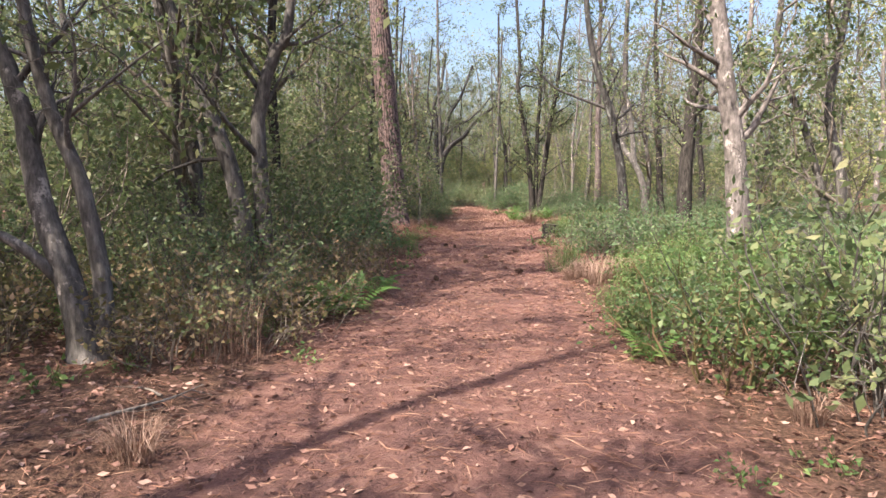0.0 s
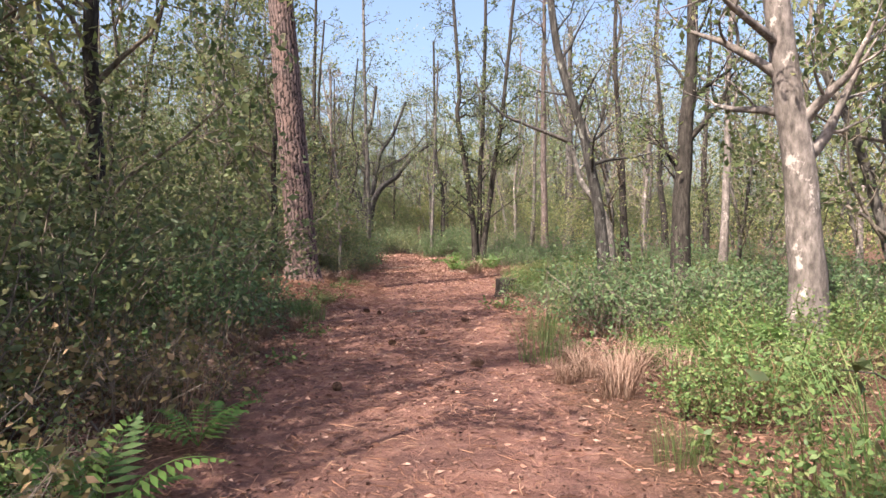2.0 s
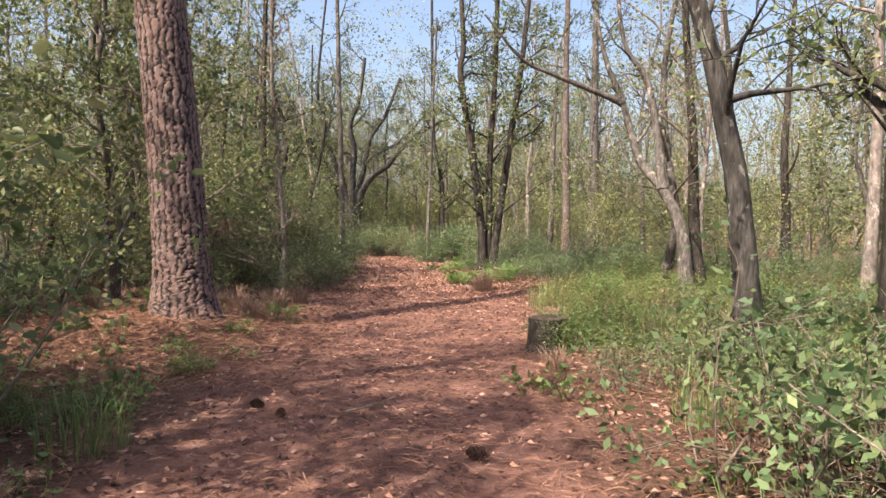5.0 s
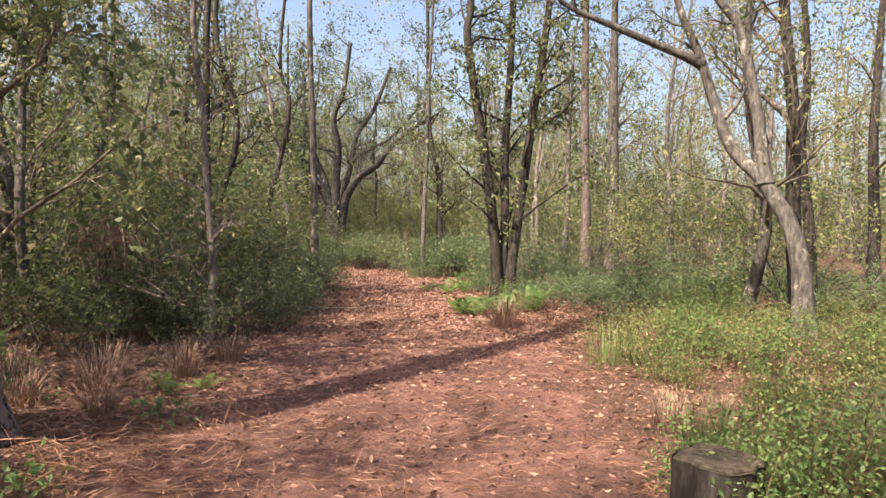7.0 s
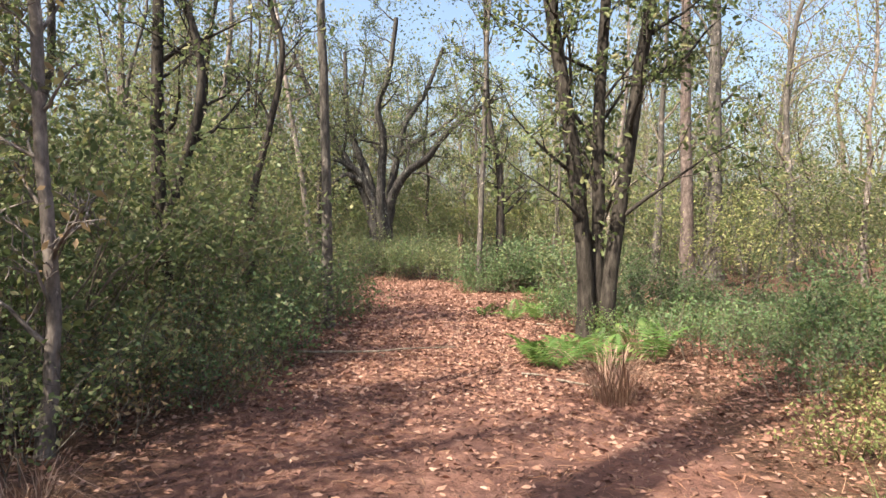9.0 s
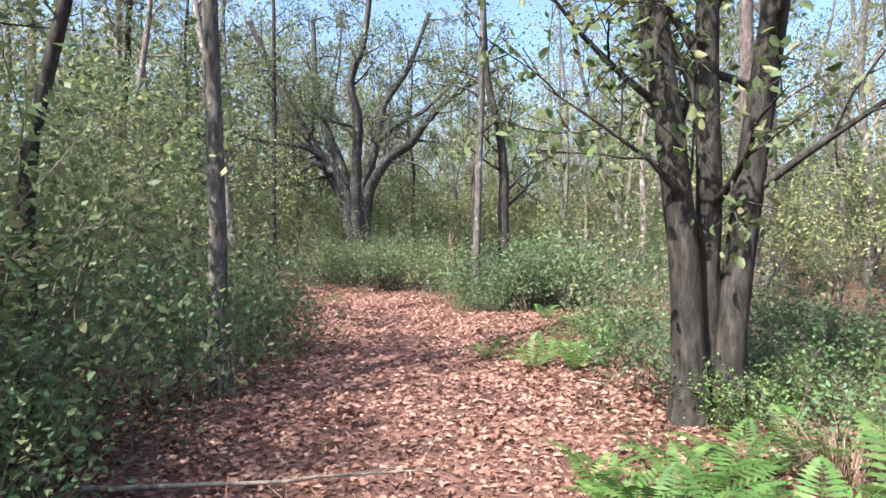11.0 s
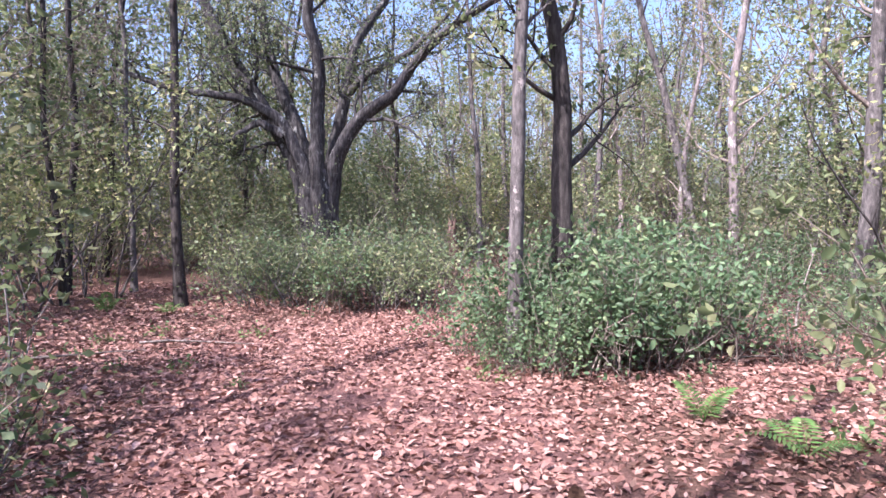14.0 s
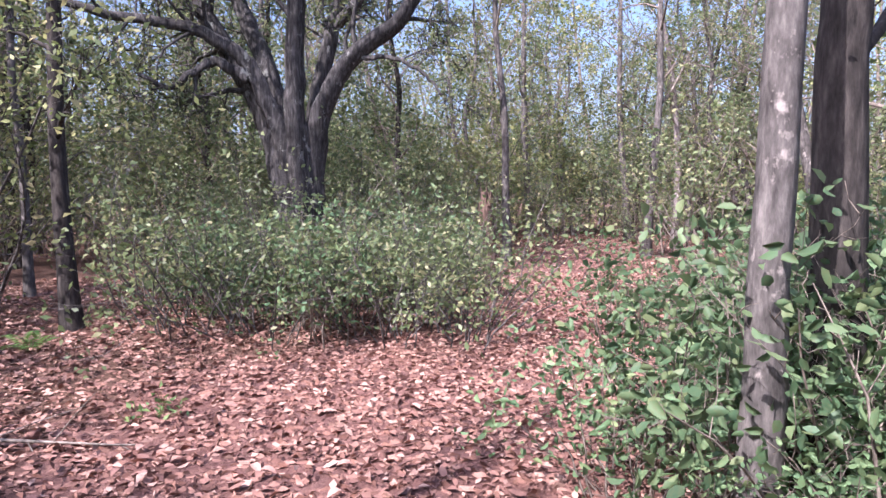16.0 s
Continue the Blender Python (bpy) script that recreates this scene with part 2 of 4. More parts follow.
# ---- mesh tools ----
class Buf:
    """Collects vertices and four-sided faces, and makes one mesh of them."""

    def __init__(self):
        self.v, self.q, self.n = [], [], 0

    def add(self, verts, quads):
        self.v.append(np.asarray(verts, float))
        self.q.append(np.asarray(quads, int) + self.n)
        self.n += len(verts)

    def tube(self, pts, radii, sides=6, cap=False):
        pts = np.asarray(pts, float)
        radii = np.asarray(radii, float)
        tan = np.gradient(pts, axis=0)
        tan /= np.linalg.norm(tan, axis=1)[:, None] + 1e-9
        ref = np.array([0.31, 0.95, 0.05]) if abs(tan[0, 1]) < 0.8 else np.array([0.95, 0.1, 0.3])
        a = np.cross(tan, ref)
        a /= np.linalg.norm(a, axis=1)[:, None] + 1e-9
        b = np.cross(tan, a)
        ang = np.arange(sides) * 2 * np.pi / sides
        ring = np.cos(ang)[None, :, None] * a[:, None] + np.sin(ang)[None, :, None] * b[:, None]
        v = (pts[:, None] + ring * (radii[:, None, None] if radii.ndim == 1 else radii[:, :, None])).reshape(-1, 3)
        i, k = np.meshgrid(np.arange(len(pts) - 1), np.arange(sides), indexing="ij")
        k2 = (k + 1) % sides
        q = np.stack([i * sides + k, i * sides + k2, (i + 1) * sides + k2, (i + 1) * sides + k], -1).reshape(-1, 4)
        if cap:
            top = np.arange(len(pts) * sides - sides, len(pts) * sides)
            h = sides // 2
            extra = [[top[0], top[j], top[j + 1], top[min(j + 2, sides - 1)]] for j in range(1, sides - 2, 2)]
            q = np.vstack([q, extra])
        self.add(v, q)

    def leaves(self, pos, size, rng, width=0.45, droop=0.0, upness=0.0, lengths=None, face_up=0.0, oval=False):
        """A folded four-cornered blade at each place, turned at random."""
        pos = np.asarray(pos, float)
        n = len(pos)
        if n == 0:
            return
        d = rng.normal(size=(n, 3))
        d[:, 2] = d[:, 2] * (1 - face_up) + upness - droop
        d /= np.linalg.norm(d, axis=1)[:, None] + 1e-9
        r = rng.normal(size=(n, 3))
        r[:, 2] *= 1 - face_up
        s = np.cross(d, r)
        if face_up:
            s[:, 2] *= 1 - face_up
        s /= np.linalg.norm(s, axis=1)[:, None] + 1e-9
        up = np.cross(s, d)
        ln = size * rng.uniform(0.6, 1.3, n)[:, None] if lengths is None else lengths[:, None]
        w = ln * width * 0.5
        fold = rng.uniform(-0.15, 0.32, n)[:, None] * ln
        if oval:
            tip = pos + d * ln - up * ln * 0.08
            near, past, lift = d * ln * 0.28, d * ln * 0.68, up * fold * 0.8
            v = np.stack([pos, pos + near + s * w + lift, pos + past + s * w * 0.85 + lift, tip, pos + past - s * w * 0.85 + lift, pos + near - s * w + lift], 1).reshape(-1, 3)
            first = np.arange(n)[:, None] * 6
            self.add(v, np.concatenate([first + [0, 1, 2, 3], first + [0, 3, 4, 5]]))
            return
        v = np.stack([pos, pos + d * ln * 0.45 + s * w + up * fold, pos + d * ln, pos + d * ln * 0.45 - s * w + up * fold], 1).reshape(-1, 3)
        self.add(v, np.arange(4 * n).reshape(-1, 4))

    def mesh(self, name, material, smooth=False):
        v = np.concatenate(self.v).astype(np.float32)
        q = np.concatenate(self.q).astype(np.int32)
        me = bpy.data.meshes.new(name)
        me.vertices.add(len(v))
        me.vertices.foreach_set("co", v.ravel())
        me.loops.add(q.size)
        me.loops.foreach_set("vertex_index", q.ravel())
        me.polygons.add(len(q))
        me.polygons.foreach_set("loop_start", np.arange(0, q.size, 4, dtype=np.int32))
        if smooth:
            me.polygons.foreach_set("use_smooth", np.ones(len(q), dtype=bool))
        me.update(calc_edges=True)
        me.materials.append(material)
        return me


def part(name, buf, material, parent, label="", smooth=False):
    ob = new(name, buf.mesh(name, material, smooth))
    ob.parent = parent
    if label:
        tagged(ob, label)
    return ob


def curve(points, n):
    """A smooth line of n places through the given ones."""
    p = np.asarray(points, float)
    p = np.vstack([2 * p[0] - p[1], p, 2 * p[-1] - p[-2]])
    out = []
    for u in np.linspace(0, len(p) - 3.0001, n):
        i = int(u)
        f = u - i
        a, b, c, d = p[i : i + 4]
        out.append(0.5 * (2 * b + (c - a) * f + (2 * a - 5 * b + 4 * c - d) * f * f + (3 * b - a - 3 * c + d) * f**3))
    return np.array(out)


# ---- the lie of the land ----
PATH_Y = [-12, 0, 4, 6, 10, 12, 16, 20, 22, 24, 26, 31, 34, 36, 38, 42, 48, 58]
PATH_X = [-0.4, -0.1, 0.0, 0.05, 0.45, 0.6, 0.95, 1.45, 1.6, 1.6, 1.35, 1.25, 0.9, 1.2, 2.75, 3.6, 6.3, 11]
PATH_W = [1.6, 1.6, 1.5, 1.35, 1.3, 1.35, 1.45, 1.7, 1.8, 1.7, 1.4, 1.35, 1.8, 1.9, 0.9, 0.9, 1.0, -2]


def off_path(x, y):
    """How far a place lies outside the path's edge (negative on the path)."""
    return np.abs(x - np.interp(y, PATH_Y, PATH_X)) - np.interp(y, PATH_Y, PATH_W)


def ground_z(x, y):
    x, y = np.asarray(x, float), np.asarray(y, float)
    e = off_path(x, y)
    bank = 0.10 / (1 + np.exp(-(e - 0.4) * 5))
    fade = np.exp(-((x / 30) ** 2))
    roll = 0.05 * np.sin(0.9 * x + 0.4 * y) + 0.04 * np.sin(1.7 * y - 0.6 * x + 1) + 0.03 * np.sin(3.1 * x + 2.3 * y)
    mound = 0.28 * np.exp(-(((x + 1.6) / 1.3) ** 2 + ((y - 16.9) / 1.3) ** 2))
    small = 0.012 * np.sin(7.3 * x + 1.9 * y) * np.sin(6.1 * y - 2.2 * x)
    return (bank * 0.8 + roll * np.clip(0.15 + e * 0.3, 0.15, 1) + mound + small) * fade - 0.03


def gz(x, y):
    return float(ground_z(x, y))


def build_ground():
    xs = np.concatenate([-np.geomspace(600, 17, 16), np.arange(-16, 16.01, 0.22), np.geomspace(17, 600, 16)])
    ys = np.concatenate([-np.geomspace(600, 9, 16), np.arange(-8, 56.01, 0.24), np.geomspace(57, 700, 16)])
    X, Y = np.meshgrid(xs, ys)
    Z = ground_z(X, Y)
    b = Buf()
    nx, ny = len(xs), len(ys)
    i, j = np.meshgrid(np.arange(ny - 1), np.arange(nx - 1), indexing="ij")
    q = np.stack([i * nx + j, i * nx + j + 1, (i + 1) * nx + j + 1, (i + 1) * nx + j], -1).reshape(-1, 4)
    b.add(np.stack([X, Y, Z], -1).reshape(-1, 3), q)
    me = b.mesh("ground", M_GROUND, True)
    at = me.attributes.new("trodden", "FLOAT", "POINT")
    e = off_path(X, Y)
    worn = np.clip(0.5 - e * 0.9, 0, 1)
    at.data.foreach_set("value", worn.ravel().astype(np.float32))
    return tagged(new("ground", me), "reddish earth path strewn with needles through brown forest litter", "ground", kind="structure")


build_ground()


# ---- trees ----
def unit(v):
    return v / (np.linalg.norm(v) + 1e-9)


class Tree:
    """Grows limbs from a stem; the wood and the leaf places are collected."""

    def __init__(self, seed, kids=(5, 4), ratio=0.5, angle=50, wander=0.18, lift=0.05, leaf_gap=0.08, twig_r=0.006, sides=(6, 5, 4, 3)):
        self.rng = np.random.default_rng(seed)
        self.kids, self.ratio, self.angle, self.wander, self.lift = kids, ratio, angle, wander, lift
        self.leaf_gap, self.twig_r, self.sides = leaf_gap, twig_r, sides
        self.tips = []

    def line(self, p, d, length, n):
        pts = [np.array(p, float)]
        d = unit(np.array(d, float))
        for _ in range(n):
            d = unit(d + self.rng.normal(size=3) * self.wander + (0, 0, self.lift))
            pts.append(pts[-1] + d * length / n)
        return np.array(pts)

    def sprout(self, buf, pts, radii, level, first=0.2, count=None, length=None, end=1.0):
        """Side shoots along a line of wood, level by level, down to the twigs."""
        rng = self.rng
        total = np.linalg.norm(np.diff(pts, axis=0), axis=1).sum()
        count = self.kids[level] if count is None else count
        for c in range(count):
            u = first + (end - first) * (c + rng.uniform(0.1, 0.95)) / count
            f = u * (len(pts) - 1.001)
            i = int(f)
            p = pts[i] + (pts[i + 1] - pts[i]) * (f - i)
            t = unit(pts[i + 1] - pts[i])
            side = unit(np.cross(t, rng.normal(size=3)))
            a = radians(self.angle * rng.uniform(0.6, 1.35))
            d = t * math.cos(a) + side * math.sin(a)
            ln = (length or total * self.ratio) * rng.uniform(0.6, 1.25) * (1.15 - 0.5 * u)
            r = max(self.twig_r, radii[min(i, len(radii) - 1)] * 0.5 * rng.uniform(0.6, 1.0))
            last = level + 1 >= len(self.kids)
            line = self.line(p, d, ln, 2 if last else 4)
            rad = np.linspace(r, self.twig_r * 0.6, len(line))
            buf.tube(line, rad, self.sides[min(level + 1, len(self.sides) - 1)])
            if last:
                self.tips.append(line)
            else:
                self.sprout(buf, line, rad, level + 1, 0.25)

    def leaf_places(self, spread=0.06):
        out = []
        for line in self.tips:
            ln = np.linalg.norm(np.diff(line, axis=0), axis=1).sum()
            k = max(1, int(ln / self.leaf_gap))
            f = self.rng.uniform(0.15, 1.0, k) * (len(line) - 1.001)
            i = f.astype(int)
            out.append(line[i] + (line[i + 1] - line[i]) * (f - i)[:, None])
        if not out:
            return np.zeros((0, 3))
        out = np.concatenate(out)
        return out + self.rng.normal(size=out.shape) * spread


def flare(n, r0, r1, foot=1.45):
    u = np.linspace(0, 1, n)
    return (r0 + (r1 - r0) * u) * (1 + (foot - 1) * np.exp(-u * 22))


def make_tree(name, label, stems, bark, leaf, seed, at=(0, 0), category="tree", limbs=6, first=0.35, limb_length=2.0, kids=(5, 5, 4),
              leaf_size=0.1, leaf_gap=0.06, angle=50, wander=0.18, lift=0.05, leaf_width=0.5, spread=0.07, twig_mat=None, sides=9, group="", oval=False):
    """A tree of one or more stems; each stem is ((x, y, z) places, foot radius, top radius), counted from the tree's foot."""
    root = new(name)
    root.location = (at[0], at[1], gz(*at) - 0.04)
    tagged(root, label, category, group)
    crown = Buf()
    places = []
    for s, (pts, r0, r1) in enumerate(stems):
        line = curve(pts, 26)
        rng = np.random.default_rng(seed * 7 + s)
        line[1:, :2] += np.cumsum(rng.normal(size=(25, 2)) * 0.006, axis=0)
        rad = flare(26, r0, r1)
        trunk = Buf()
        trunk.tube(line, rad, sides)
        part("trunk", trunk, bark, root, smooth=True)
        t = Tree(seed + 100 * s, kids, 0.55, angle, wander, lift, leaf_gap)
        for c in range(limbs):
            wood = Buf()
            lo = first + (1 - first) * c / limbs
            t.sprout(wood, line, rad, 0, lo, 1, limb_length, lo + (1 - first) / limbs)
            part("limb", wood, twig_mat or bark, root)
        places.append(t.leaf_places(spread))
    if leaf:
        rng = np.random.default_rng(seed + 5)
        crown.leaves(np.concatenate(places), leaf_size, rng, leaf_width, droop=0.25, oval=oval)
        part("crown", crown, leaf, root)
    return root


def straight(h, lean=(0, 0), bend=0.0, seed=0):
    rng = np.random.default_rng(seed)
    z = np.linspace(0, h, 7)
    wob = np.cumsum(rng.normal(size=(7, 2)) * bend, axis=0)
    wob -= wob[0]
    return [(lean[0] * v + w[0], lean[1] * v + w[1], v) for v, w in zip(z, wob)]


def plated_pine():
    """The big pine beside the path: thick bark in long plates with deep cracks."""
    root = new("pine_tree")
    root.location = (-1.42, 17.1, gz(-1.42, 17.1) - 0.08)
    tagged(root, "tall pine with thick plated reddish-grey bark on a mound of needles", "pine tree")
    n, sides = 420, 110
    line = curve([(0.05, 0, 0), (0.0, 0, 1.0), (-0.12, 0.02, 2.5), (-0.26, 0.0, 4.2), (-0.5, 0.1, 8), (-0.8, 0.1, 17)], n)
    u = np.linspace(0, 1, n)
    z = line[:, 2]
    rad = 0.30 - 0.010 * z + 0.13 * np.exp(-z / 0.28)
    ang = np.arange(sides) * 2 * np.pi / sides
    rng = np.random.default_rng(3)
    cols = 22

    def drift(rows, across):
        """Smooth random waves over the trunk's skin."""
        g = rng.normal(size=(rows + 1, across))
        g = np.concatenate([g, g[:, :1]], 1)
        a = np.linspace(0, rows - 1e-6, n)
        k = np.arange(sides) / sides * across
        i0, k0 = a.astype(int), k.astype(int)
        fa, fk = (a - i0)[:, None], (k - k0)[None]
        top = g[i0][:, k0] * (1 - fk) + g[i0][:, k0 + 1] * fk
        low = g[i0 + 1][:, k0] * (1 - fk) + g[i0 + 1][:, k0 + 1] * fk
        return top * (1 - fa) + low * fa

    across = (ang / (2 * np.pi) * cols)[None] + 0.24 * drift(60, 12) + 0.14 * drift(170, 30) + 0.12 * drift(400, 55)
    cell = np.floor(across)
    fx = across - cell
    zz = z[:, None] * 3.6 + ((cell % cols) * 0.618 * 7) % 1 + 0.28 * drift(80, 20) + 0.14 * drift(200, 40)
    row = np.floor(zz)
    fz = zz - row
    tone = np.sin((cell % cols) * 12.9 + row * 78.2) * 43.7
    ex, ez = np.minimum(fx, 1 - fx) * 0.086, np.minimum(fz, 1 - fz) * 0.28
    height = np.clip(np.minimum(ex, ez) / 0.021, 0, 1) * (0.7 + 0.5 * (tone - np.floor(tone))) + 0.10 * drift(200, 50)
    b = Buf()
    b.tube(line, rad[:, None] + height * 0.014 - 0.01 + rng.normal(size=height.shape) * 0.0025, sides)
    trunk = part("trunk", b, M_PINE_PLATES, root)
    at = trunk.data.attributes.new("plate", "FLOAT", "POINT")
    at.data.foreach_set("value", height.ravel().astype(np.float32))
    t = Tree(11, (6, 4, 4), 0.55, 60, 0.15, 0.03, 0.05)
    w = Buf()
    top = line[line[:, 2] > 8]
    t.sprout(w, top, np.linspace(0.18, 0.03, len(top)), 0, 0.05, 14, 2.4)
    tagged(part("branchwork", w, M_PINE, root), kind="stuff")
    c = Buf()
    c.leaves(t.leaf_places(0.1), 0.2, np.random.default_rng(4), 0.12)
    part("crown", c, M_NEEDLE, root)


def oak_tree():
    """The wide-spreading oak at the end of the walk, each great limb a part."""
    ox, oy = -0.62, 43.0
    root = new("oak_tree")
    root.location = (ox, oy, gz(ox, oy) - 0.05)
    tagged(root, "old spreading oak with furrowed dark grey bark and heavy forked limbs", "oak tree")
    trunk = Buf()
    line = curve([(0.05, 0.05, 0), (0.02, 0.05, 1.0), (-0.02, 0.05, 1.9), (-0.04, 0.05, 2.7)], 60)
    sides = 40
    ang = np.arange(sides) * 2 * np.pi / sides
    z = line[:, 2]
    rad = (0.31 + 0.02 * z + 0.22 * np.exp(-z / 0.35))[:, None] * (1 + 0.12 * np.sin(3 * ang + 0.7)[None] + 0.05 * np.sin(5 * ang + z[:, None]))
    rad = rad + 0.014 * np.sign(np.sin(13 * ang[None] + 1.5 * np.sin(3 * z[:, None]))) + np.random.default_rng(1).normal(size=(60, sides)) * 0.006
    trunk.tube(line, rad, sides)
    part("trunk", trunk, M_OAK, root, smooth=True)
    limbs = [
        ([(-0.12, -0.05, 0.1), (-0.16, -0.08, 1.2), (-0.34, -0.05, 2.3), (-0.62, 0.05, 3.1), (-1.2, 0.2, 4.1), (-2.15, 0.3, 5.6), (-2.8, 0.3, 6.9), (-3.6, 0.2, 8.6)], 0.27, 0.09),
        ([(-0.15, 0.2, 1.6), (-0.3, 0.3, 2.7), (-0.6, 0.5, 3.9), (-1.15, 0.9, 5.3), (-1.5, 1.2, 6.9), (-1.6, 1.5, 9.0)], 0.24, 0.07),
        ([(0.05, -0.2, 0.1), (0.02, -0.22, 1.4), (-0.02, -0.22, 2.6), (0.0, -0.25, 3.7), (0.05, -0.4, 5.1), (-0.1, -0.6, 6.3), (0.35, -0.8, 7.4), (0.6, -1.0, 9.5)], 0.23, 0.08),
        ([(0.12, 0.12, 0.8), (0.16, 0.15, 1.8), (0.24, 0.2, 2.6), (0.34, 0.3, 3.4), (0.62, 0.6, 4.7), (0.92, 0.8, 6.0), (1.7, 1.1, 7.3), (2.4, 1.3, 9.2)], 0.22, 0.07),
        ([(0.18, -0.02, 0.1), (0.2, -0.05, 1.2), (0.3, -0.1, 2.2), (0.52, -0.2, 3.0), (0.98, -0.3, 3.75), (1.9, -0.5, 4.4), (2.4, -0.6, 5.1), (3.3, -0.7, 5.9), (4.6, -0.8, 6.6)], 0.25, 0.07),
        ([(-0.2, -0.1, 1.7), (-0.42, -0.2, 2.8), (-0.85, -0.25, 3.6), (-1.4, -0.4, 4.1), (-2.2, -0.6, 4.3), (-3.2, -0.9, 4.35), (-4.4, -1.0, 4.8)], 0.17, 0.05),
        ([(-0.8, -0.3, 3.5), (-1.35, -0.4, 3.75), (-1.7, -0.5, 3.5), (-2.1, -0.6, 3.2), (-2.6, -0.7, 3.4)], 0.10, 0.03),
        ([(1.0, -0.3, 3.8), (1.6, -0.5, 3.85), (2.2, -0.6, 3.6), (2.6, -0.7, 3.1)], 0.05, 0.02),
        ([(0.6, 0.6, 4.6), (1.3, 0.4, 5.2), (2.3, 0.2, 5.7), (3.2, 0.1, 6.6), (4.1, 0, 7.6)], 0.11, 0.03),
    ]
    wood, leaf, places = Buf(), Buf(), []
    for i, (pts, r0, r1) in enumerate(limbs):
        b = Buf()
        ln = curve(pts, 48)
        rr = np.linspace(r0, r1, 48)
        rng = np.random.default_rng(50 + i)
        ln[2:] += np.cumsum(rng.normal(size=(46, 3)) * 0.012, axis=0)
        ridge = np.arange(16) * 2 * np.pi / 16
        b.tube(ln, rr[:, None] * (1 + 0.09 * np.sin(3 * ridge + i)[None] + rng.normal(size=(48, 16)) * 0.035), 16)
        part("limb", b, M_OAK, root, smooth=True)
        t = Tree(70 + i, (7, 6, 5), 0.55, 55, 0.24, 0.03, 0.045, 0.009)
        t.sprout(wood, ln, rr, 0, 0.45 if r0 > 0.12 else 0.35, 10 if r0 > 0.12 else 5, 2.0 if r0 > 0.12 else 1.1)
        places.append(t.leaf_places(0.08))
    tagged(part("branchwork", wood, M_OAK, root), kind="stuff")
    leaf.leaves(np.concatenate(places), 0.10, np.random.default_rng(8), 0.42, droop=0.2)
    part("crown", leaf, M_LEAF, root)


plated_pine()
oak_tree()

make_tree("forked_tree", "three dark slender trunks rising from one foot with leafy sides", [
    ([(-0.02, 0, 0), (-0.08, 0, 1.2), (-0.38, 0, 3.4), (-0.66, 0.05, 5.2), (-0.6, 0.1, 6.2), (-0.9, 0.3, 10.5)], 0.12, 0.05),
    ([(0.1, 0.1, 0), (0.12, 0.1, 1.2), (0.14, 0.15, 3.5), (0.25, 0.2, 5.9), (0.3, 0.3, 11)], 0.105, 0.05),
    ([(0.2, 0, 0), (0.3, 0, 1.2), (0.58, -0.05, 3.3), (0.8, -0.1, 4.9), (0.95, -0.1, 6.2), (1.3, -0.2, 10)], 0.115, 0.05)],
    M_DARK, M_LEAF, 21, (3.48, 25.9), limbs=17, first=0.22, limb_length=1.5, leaf_size=0.085, leaf_gap=0.03, oval=True)
make_tree("crooked_tree", "leaning crooked tree with pale lit bark and arching dark limbs", [
    ([(0, 0, 0), (-0.06, 0.15, 1.2), (-0.3, 0.45, 2.0), (-0.6, 0.85, 2.6), (-0.85, 1.15, 3.8), (-1.2, 1.2, 4.6), (-1.6, 1.3, 6.5)], 0.13, 0.03),
    ([(-0.85, 1.15, 3.75), (-1.4, 1.2, 3.95), (-2.2, 1.2, 4.25), (-2.9, 1.3, 4.6), (-3.6, 1.3, 5.4)], 0.07, 0.02),
    ([(-0.3, 0.45, 2.0), (-0.35, 0.6, 3.0), (-0.5, 0.8, 4.1), (-0.95, 0.9, 4.9), (-1.1, 1.0, 6.6)], 0.09, 0.03)],
    M_GREY, M_LEAF, 22, (6.47, 21.0), limbs=5, first=0.5, limb_length=1.1, leaf_gap=0.22, leaf_size=0.09)
make_tree("leaning_tree", "grey-brown leaning tree trunk rising from the weeds", [
    ([(0, 0, 0), (-0.08, 0, 1.0), (-0.22, 0.05, 2.0), (-0.5, 0.1, 3.2), (-1.0, 0.2, 5.2), (-1.3, 0.4, 10)], 0.13, 0.05)],
    M_OAK, M_LEAF, 23, (4.17, 15.09), limbs=12, first=0.42, limb_length=1.5, leaf_size=0.09)
make_tree("hardwood_tree", "stout tree with pale pinkish-grey bark beside the path", [
    ([(0, 0, 0), (-0.05, 0, 1.0), (-0.2, 0, 2.2), (-0.42, 0, 3.4), (-0.7, 0.1, 6), (-0.9, 0.3, 12)], 0.20, 0.08)],
    M_PALE, M_LEAF, 24, (4.67, 10.34), limbs=12, first=0.33, limb_length=1.8, sides=16)
make_tree("hardwood_tree", "straight dark-barked tree standing in green brush", [
    ([(0, 0, 0), (0.0, 0, 1.5), (0.08, 0, 3.2), (0.2, 0, 5), (0.1, 0.2, 11)], 0.19, 0.06)],
    M_DARK, M_LEAF, 25, (5.42, 14.86), limbs=14, first=0.28, limb_length=1.9, sides=12)
make_tree("slender_tree", "pale slender trunk in the sunlit wood", [(straight(10, (0.01, 0), 0.05, 1), 0.11, 0.03)],
    M_PALE, M_YELLOW, 26, (8.68, 19.29), limbs=10, first=0.4, leaf_gap=0.25)
